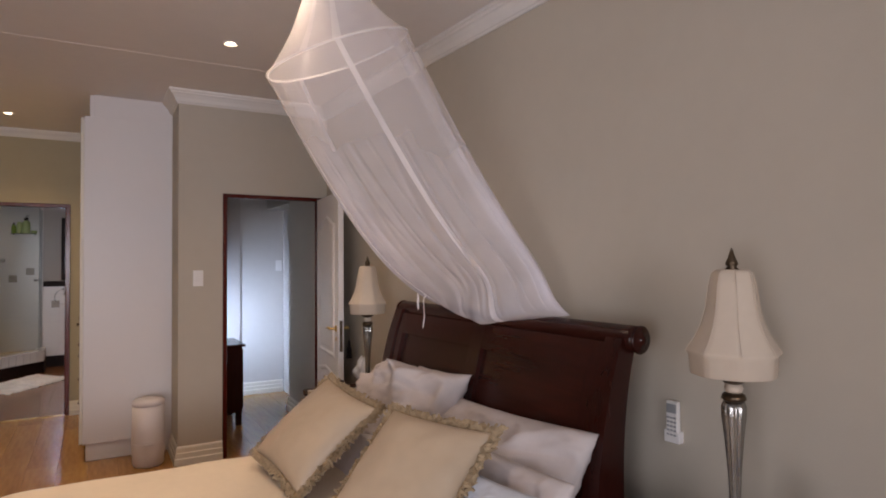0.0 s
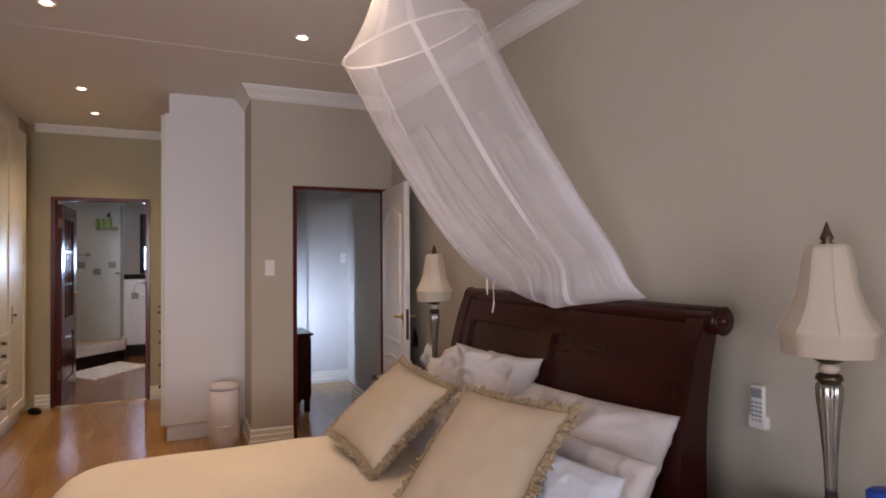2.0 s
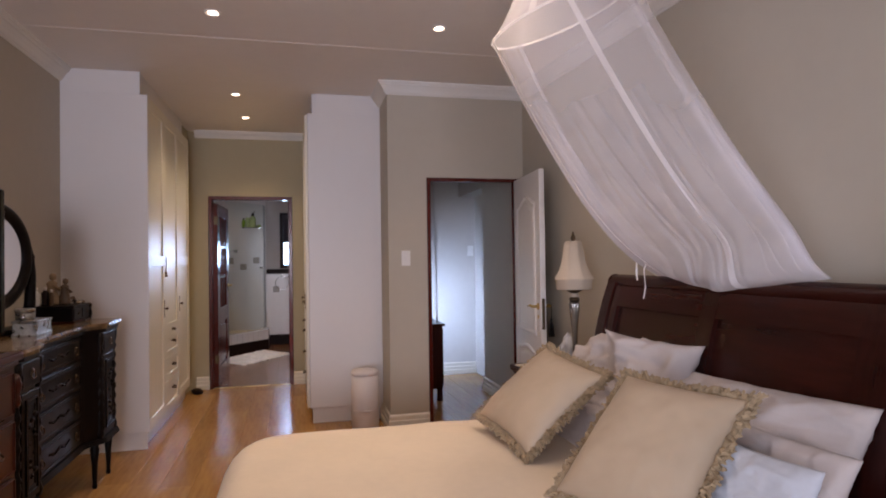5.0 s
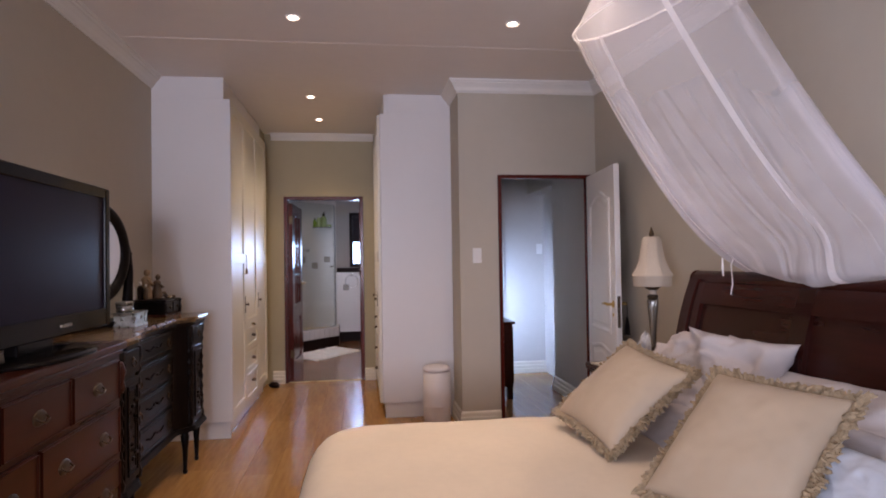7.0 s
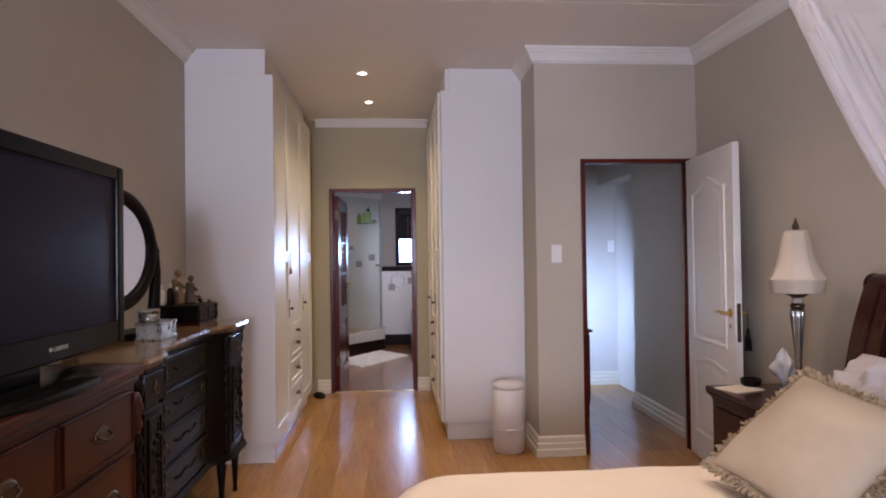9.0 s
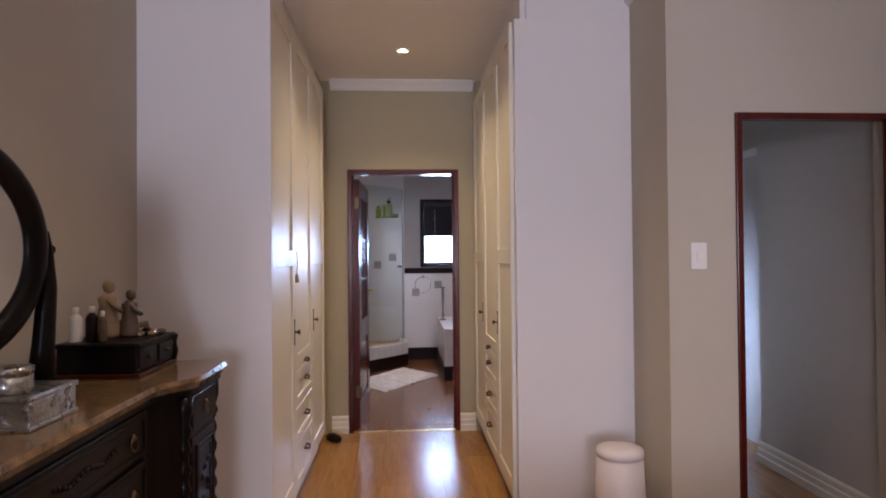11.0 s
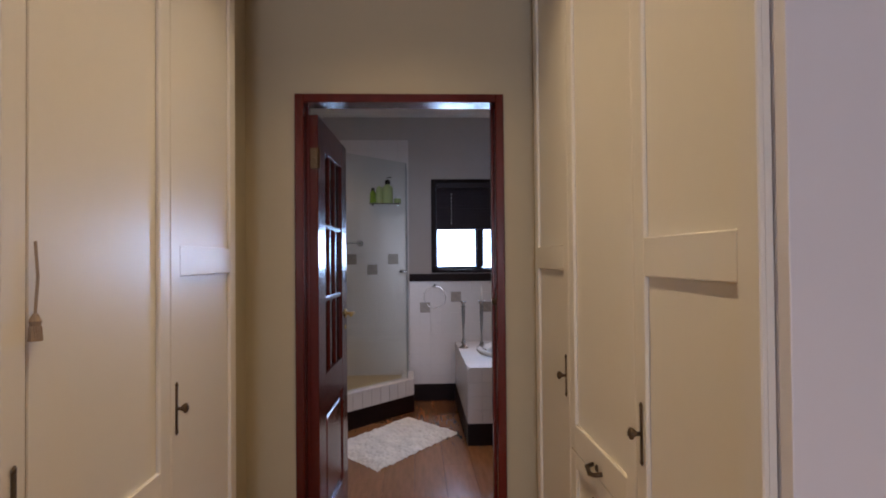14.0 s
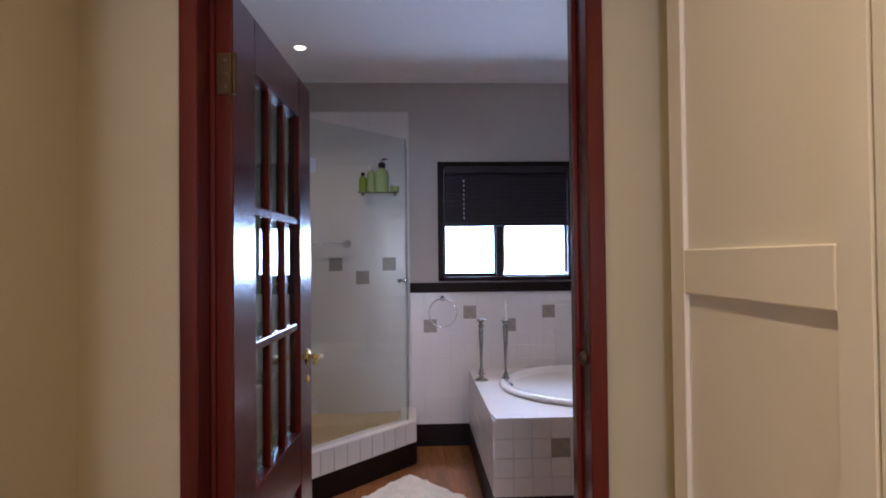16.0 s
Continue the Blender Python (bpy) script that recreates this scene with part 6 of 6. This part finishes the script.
def tile_field(parent, x0, x1, z0, z1, deco, most=300, xs=None):
    """Tiles on the wall that faces the door; those past the first few hundred are joined."""
    n, m = int(round((x1 - x0) / TS)), int(round((z1 - z0) / TS))
    put = 0
    rest = bmesh.new()
    cells = sorted(((a, b) for a in range(n) for b in range(m)), key=lambda c: -c[0])
    for a, b in cells:
        x, z = x1 - (a + 1) * TS if xs else x0 + a * TS, z0 + b * TS
        me = tile_me
        for dx, dz in deco:
            if abs(x + TS / 2 - dx) < TS / 2 and abs(z + TS / 2 - dz) < TS / 2:
                me = deco_me
        if put < most:
            ob = new("tile", me)
            ob.parent = parent
            ob.matrix_basis = Matrix.Translation((x, BW - 0.011, z)) @ UP
            put += 1
        else:
            rest.from_mesh(me)
            bmesh.ops.transform(rest, matrix=Matrix.Translation((x, BW - 0.011, z)) @ UP, verts=rest.verts[-12:])
    if len(rest.verts):
        part("tile_field", rest, M["tile"], parent)["kind"] = "stuff"
    else:
        rest.free()


structure("grout_bed", box(-1.60, BW - 0.009, 0.10, -0.263, BW, 2.52), M["grout"], "pale grout behind the shower tiles", "wall")
structure("grout_bed_low", box(-0.263, BW - 0.009, 0.15, 1.65, BW, 1.157), M["grout"], "pale grout behind the wall tiles", "wall")
tile_field(bpy.data.objects["grout_bed"], -0.267 - 13 * TS, -0.267, 0.12, 0.12 + 24 * TS, [(-0.83, 1.38), (-0.63, 1.28), (-0.42, 1.38)])
tile_field(bpy.data.objects["grout_bed_low"], -0.263, -0.263 + 19 * TS, 0.15, 0.15 + 10 * TS, [(-0.108, 0.87), (0.20, 0.97), (0.51, 0.87), (0.78, 0.98)])
for k in range(14):       # bath front
    for b in range(4):
        d = (k, b) == (3, 2)
        ob = new("tile", deco_me if d else tile_me)
        ob.parent = bath
        ob.matrix_basis = Matrix.Translation((BX + 0.006 + k * TS - 0.9, BYF - 9.8, 0.16 + b * TS)) @ UP
for k in range(14):       # bath side
    for b in range(4):
        ob = new("tile", tile_me)
        ob.parent = bath
        ob.matrix_basis = Matrix.Translation((BX - 0.9, BYF + 0.012 + (k + 1) * TS - 9.8, 0.16 + b * TS)) @ pose(0, 0, 0, 0, 0, -90) @ UP
